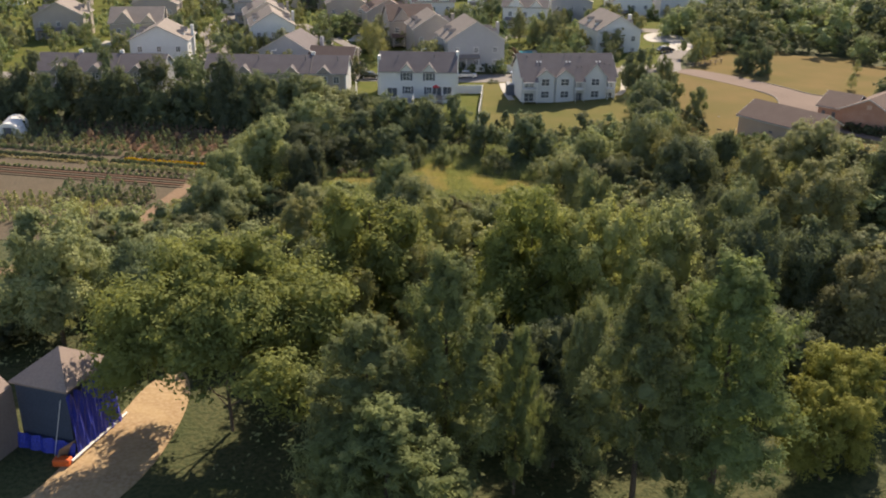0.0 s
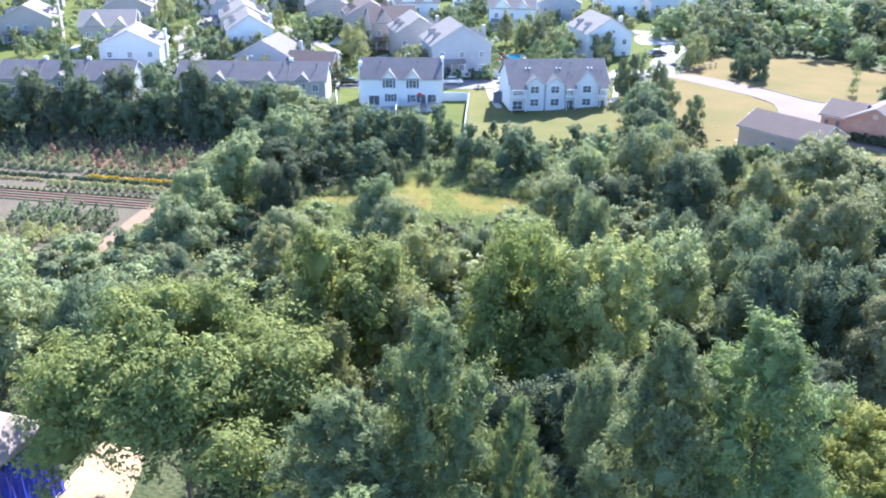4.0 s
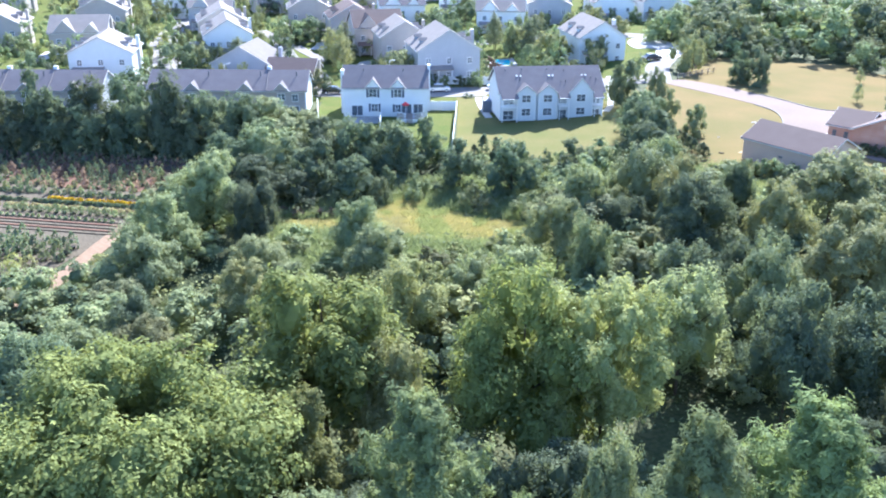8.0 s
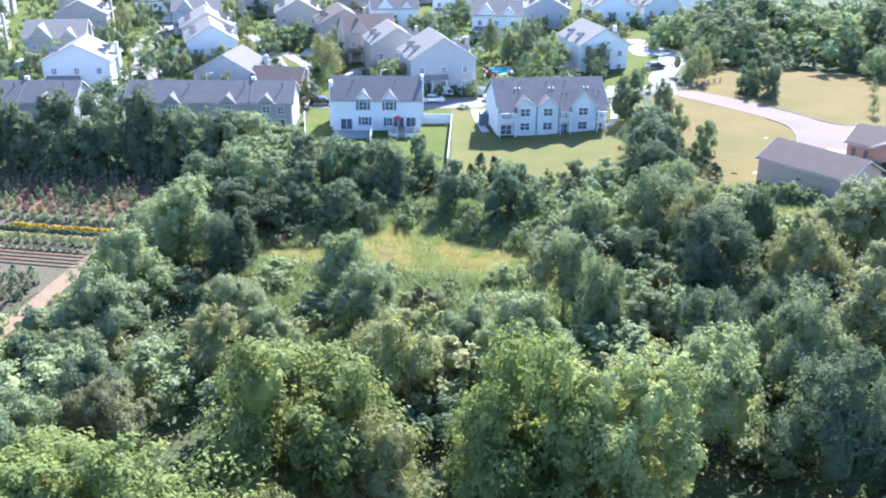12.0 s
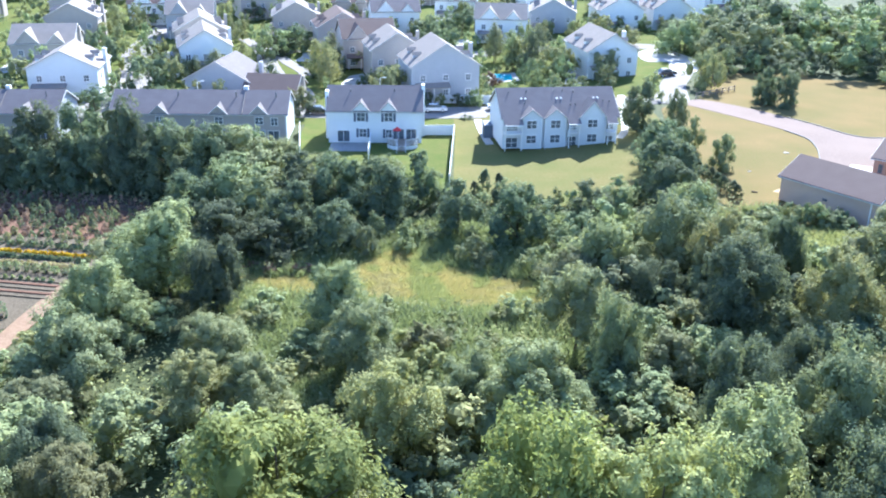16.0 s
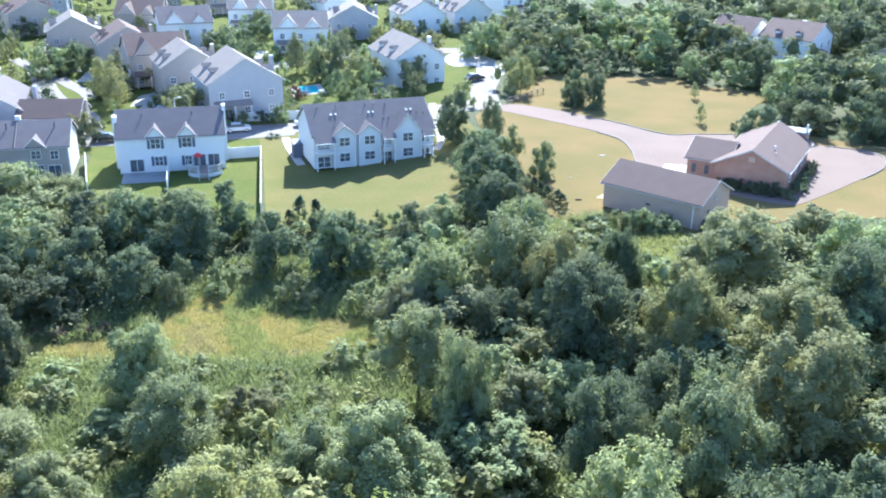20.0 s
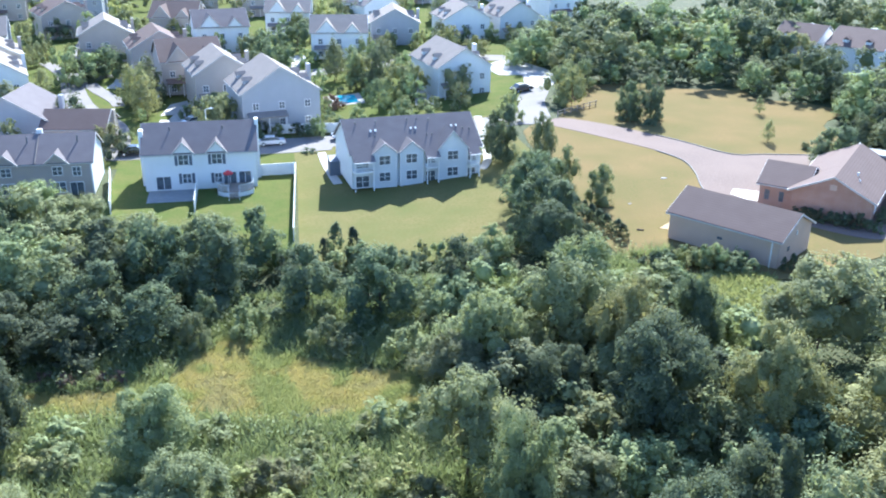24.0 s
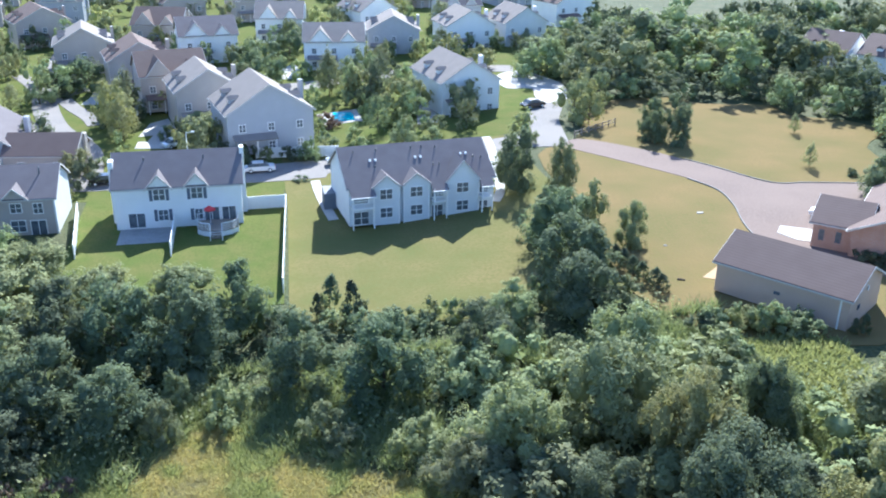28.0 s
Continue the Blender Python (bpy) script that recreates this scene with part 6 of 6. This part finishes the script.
# ---- vehicles ----
def car(x, y, turn, paint, label):
    c = thing("car", x, y, ground_z(x, y) + 0.1, turn)
    tagged(c, label, "car", group="parked cars")
    side = [(-2.25, 0.35), (-2.28, 0.75), (-1.9, 0.88), (-1.0, 0.95), (1.35, 0.97), (2.1, 0.9), (2.25, 0.7), (2.22, 0.35)]
    part("body", prism([(px, -0.88, pz) for px, pz in side], (0, 1.76, 0)), paint, c)
    roof = [(-1.75, 0.93), (-1.1, 1.45), (0.55, 1.47), (1.35, 0.95)]
    part("cabin", prism([(px, -0.76, pz) for px, pz in roof], (0, 1.52, 0)), M_GLASS, c, "dark glass cabin")
    part("roof_panel", boxed(-1.1, -0.74, 1.44, 0.55, 0.74, 1.5, bevel=0.02), paint, c)
    for px in (-1.4, 1.4):
        for py in (-0.82, 0.82):
            w = new("wheel")
            w.parent = c
            part("tyre", tubed((px, py - 0.1, 0.32), (px, py + 0.1, 0.32), 0.32, 0.32, 12), M_RUBBER, w)
            part("rim", tubed((px, py - 0.11, 0.32), (px, py + 0.11, 0.32), 0.18, 0.18, 8), M_TRIM, w)
    for py in (-0.6, 0.6):
        part("headlight", boxed(-2.3, py - 0.18, 0.62, -2.24, py + 0.18, 0.74), M_TRIM, c)
        part("tail_light", boxed(2.2, py - 0.16, 0.62, 2.27, py + 0.16, 0.76), M_RED, c)
    return c


P_WHITE, P_BLACK, P_SILVER, P_REDCAR = paint_mat("white_paint", (0.75, 0.75, 0.75)), paint_mat("black_paint", (0.02, 0.022, 0.03)), paint_mat("silver_paint", (0.45, 0.46, 0.48)), paint_mat("dark_red_paint", (0.25, 0.03, 0.03))
for x, y, turn, paint, word in ((4.8, 206.2, 3, P_WHITE, "white"), (-16.8, 204.0, 0, P_BLACK, "black"), (17.0, 206.6, 4, P_SILVER, "silver"), (-23.5, 199.5, 90, P_SILVER, "silver"), (-30.5, 199.5, 90, P_WHITE, "white"),
                                (-40.0, 204.5, 0, P_REDCAR, "dark red"), (-8.0, 222.0, 30, P_WHITE, "white"), (-24.0, 222.0, 20, P_SILVER, "silver"), (-26.5, 226.0, 20, P_BLACK, "black"), (53.9, 228.0, 20, P_BLACK, "black"), (73.0, 166.5, -44, P_WHITE, "white")):
    car(x, y, turn, paint, f"{word} parked car on the pale asphalt")


# ---- streets and gardens of the suburb ----
sheet("side_street", ribbon([(-20, 206), (-22, 222), (-30, 240), (-36, 270), (-40, 330)], 4.6), M_STREET, 0.09, "pale residential street between the houses")
sheet("side_street", ribbon([(60, 262), (40, 266), (10, 262), (-6, 270), (-20, 300)], 7), M_STREET, 0.092, "pale residential street between the houses")
sheet("side_street", ribbon([(-60, 206), (-58, 232), (-66, 262), (-70, 320)], 7), M_STREET, 0.094, "pale residential street between the houses")
for k, row in enumerate(FAR_A[:5] + FAR_B[:6]):
    x, y = row[0] - 0.75 * row[4], row[1] + 2
    sheet("house_drive", ribbon([(x, y + 7), (x + 0.5, y), (x - 0.5, y - 7)], 3.6), M_CONC, 0.07, "pale concrete house drive")
sheet("side_street", ribbon([(-44, 284), (-38.5, 271.4), (-35.0, 260), (-31.5, 262.5), (-29, 267), (-23, 266.5)], 3.2), M_STREET, 0.098, "pale curving lane between garden trees")
sheet("side_street", ribbon([(-32.0, 261.5), (-28.3, 252), (-24.2, 243.4), (-22.5, 238)], 3.0), M_STREET, 0.102, "pale curving lane between garden trees")
sheet("house_drive", [(-14.6, 229.0), (-13.4, 237.8), (-10.4, 240.8), (-8.8, 231.0)], M_CONC, 0.09, "bright concrete pad behind a far house")
sheet("house_drive", [(-14.6, 222.0), (-14.4, 226.0), (-8.4, 225.0), (-8.6, 221.0)], M_CONC, 0.09, "bright concrete pad behind a far house")
sheet("house_drive", ribbon([(-8.4, 247.5), (-5.0, 244.0), (-4.0, 238)], 2.0), M_CONC, 0.09, "bright concrete path behind a far house")
sheet("pool_deck", [(16.4, 229.6), (15.8, 237.6), (23.2, 238.6), (23.4, 230.0)], M_CONC, 0.09, "pale slabs round the swimming pool")
tagged(part("swimming_pool", boxed(18.6, 231.0, 0.3, 22.2, 236.8, 1.05, bevel=0.1), M_POOL, None), "bright blue garden swimming pool", "pool")


def street_lamp(x, y, h):
    l = thing("street_lamp", x, y, ground_z(x, y))
    tagged(l, "slim white street lamp post", "lamp", group="street lamps")
    part("pole", tubed((0, 0, 0), (0, 0, h), 0.09, 0.06), M_TRIM, l)
    part("arm", tubed((0, 0, h), (0.9, 0, h + 0.2), 0.05, 0.04), M_TRIM, l)
    part("lantern", boxed(0.7, -0.12, h + 0.1, 1.2, 0.12, h + 0.25, bevel=0.03), M_TRIM, l)


for x, y in ((-38.5, 203.5), (-5.5, 208.0)):
    street_lamp(x, y, 6.0)


def rail_fence(ax, ay, bx, by):
    a, b = Vector((ax, ay)), Vector((bx, by))
    f = thing("rail_fence", ax, ay, ground_z(ax, ay), math.degrees(math.atan2(by - ay, bx - ax)))
    tagged(f, "weathered wooden rail fence at the head of the drive", "fence")
    n = 6
    s = (b - a).length / n
    for k in range(n + 1):
        part("post", boxed(k * s - 0.08, -0.08, 0, k * s + 0.08, 0.08, 1.2, bevel=0.02), M_WOOD, f)
    for k in range(n):
        for z in (0.45, 0.95):
            part("rail", boxed(k * s, -0.03, z, (k + 1) * s, 0.03, z + 0.12), M_WOOD, f)


rail_fence(54.5, 207.5, 64.0, 214.0)
for x, y, w in ((58.1, 171.2, 0.4), (49.3, 162.2, 0.22)):
    tagged(part("paving_slab", boxed(x - w, y - w * 0.5, ground_z(x, y), x + w, y + w * 0.5, ground_z(x, y) + 0.14, bevel=0.03), M_CONC, None), "small pale slab lying in the dry grass", "slab")
tagged(part("log", tubed((46.6, 153.4, ground_z(46.6, 153) + 0.1), (47.3, 153.0, ground_z(47, 153) + 0.1), 0.14, 0.12, 8), M_BARK, None), "dark short log on the dry grass", "log")


# ---- the tarped building and its yard ----
def tarp_house():
    h = thing("tarped_building", -32.7, 61.1, 0.0, -17)
    tagged(h, "half-built beige house wrapped in navy and blue tarpaulin", "building")
    W, D, he, hr, t = 4.7, 5.2, 5.8, 7.7, 0.2
    for v in (0.0, D - t):
        part("wall", boxed(t, v, 0, W - t, v + t, he), M_NAVY, h, "dark navy sheeted wall")
    for u in (0.0, W - t):
        part("wall", boxed(u, 0, 0, u + t, D, he), M_NAVY, h, "dark navy sheeted wall")
    bm = bmesh.new()
    apex = bm.verts.new((W / 2, D / 2, hr))
    rim = [bm.verts.new(p) for p in ((-0.3, -0.3, he - 0.15), (W + 0.3, -0.3, he - 0.15), (W + 0.3, D + 0.3, he - 0.15), (-0.3, D + 0.3, he - 0.15))]
    low = [bm.verts.new(v.co - Vector((0, 0, 0.15))) for v in rim]
    for k in range(4):
        j = (k + 1) % 4
        bm.faces.new((rim[k], rim[j], apex))
        bm.faces.new((low[k], low[j], rim[j], rim[k]))
    bm.faces.new(low[::-1])
    part("hip_roof", bm, M_CANVAS, h, "beige canvas hip roof")
    part("gable_wing", prism([(-6.5, -3.0, 0), (-0.15, -3.0, 0), (-0.15, -3.0, 5.2), (-1.6, -3.0, 6.4), (-6.5, -3.0, 5.6)], (0, 2.8, 0)), M_CANVAS, h, "beige boarded wing wall")
    for u0, u1, v0, v1, top, word in ((-1.4, W + 0.4, -0.35, -0.35, 1.2, "creased"), (W + 0.25, W + 0.25, -0.3, D, 5.2, "hanging")):
        bm = bmesh.new()
        n, rows = 18, []
        for z in (0.0, top * 0.35, top * 0.7, top):
            rows.append([])
            for k in range(n + 1):
                f = k / n
                fold = 0.10 * math.sin(k * 1.9 + z) + 0.25 * (1 - z / top)
                side = (0, -fold) if v0 == v1 else (fold, 0)
                rows[-1].append(bm.verts.new((u0 + (u1 - u0) * f + side[0], v0 + (v1 - v0) * f + side[1], z * (1 + 0.06 * math.sin(k * 2.3)))))
        for a, b in zip(rows, rows[1:]):
            for k in range(n):
                bm.faces.new((a[k], a[k + 1], b[k + 1], b[k]))
        part("tarpaulin", bm, M_BLUETARP, h, f"bright blue {word} tarpaulin")
    part("tarpaulin", boxed(-4.5, -3.3, 0, -0.2, -3.08, 1.3, bevel=0.05), M_BLUETARP, h, "bright blue creased tarpaulin")
    part("rope", tubed((W - 0.5, -0.15, 4.8), (W - 1.2, -0.9, 0.1), 0.025, 0.025, 5), M_TRIM, h)
    return h


tarp_house()
tagged(part("orange_barrier", boxed(-29.3, 57.9, 0.0, -28.0, 58.7, 0.6, bevel=0.1), M_ORANGE, None), "bright orange plastic block at the sandy yard", "barrier")
tagged(part("timber_beam", tubed((-28.0, 58.4, 0.25), (-26.1, 65.4, 0.2), 0.13, 0.13, 4), M_TRIM, None), "long pale timber beam lying on the sand", "beam")
for x, y, turn, w, hgt in ((-28.75, 59.3, 62, 2.0, 1.5), (-28.1, 61.9, 66, 1.6, 1.4)):
    board = part("leaning_board", boxed(-w / 2, -0.03, 0.0, w / 2, 0.03, hgt, bevel=0.01), M_WOOD, None)
    board.matrix_basis = pose(x, y, 0.05, 24, 0, turn)
    tagged(board, "brown plywood board leaning against the tarpaulin", "board", group="leaning boards")
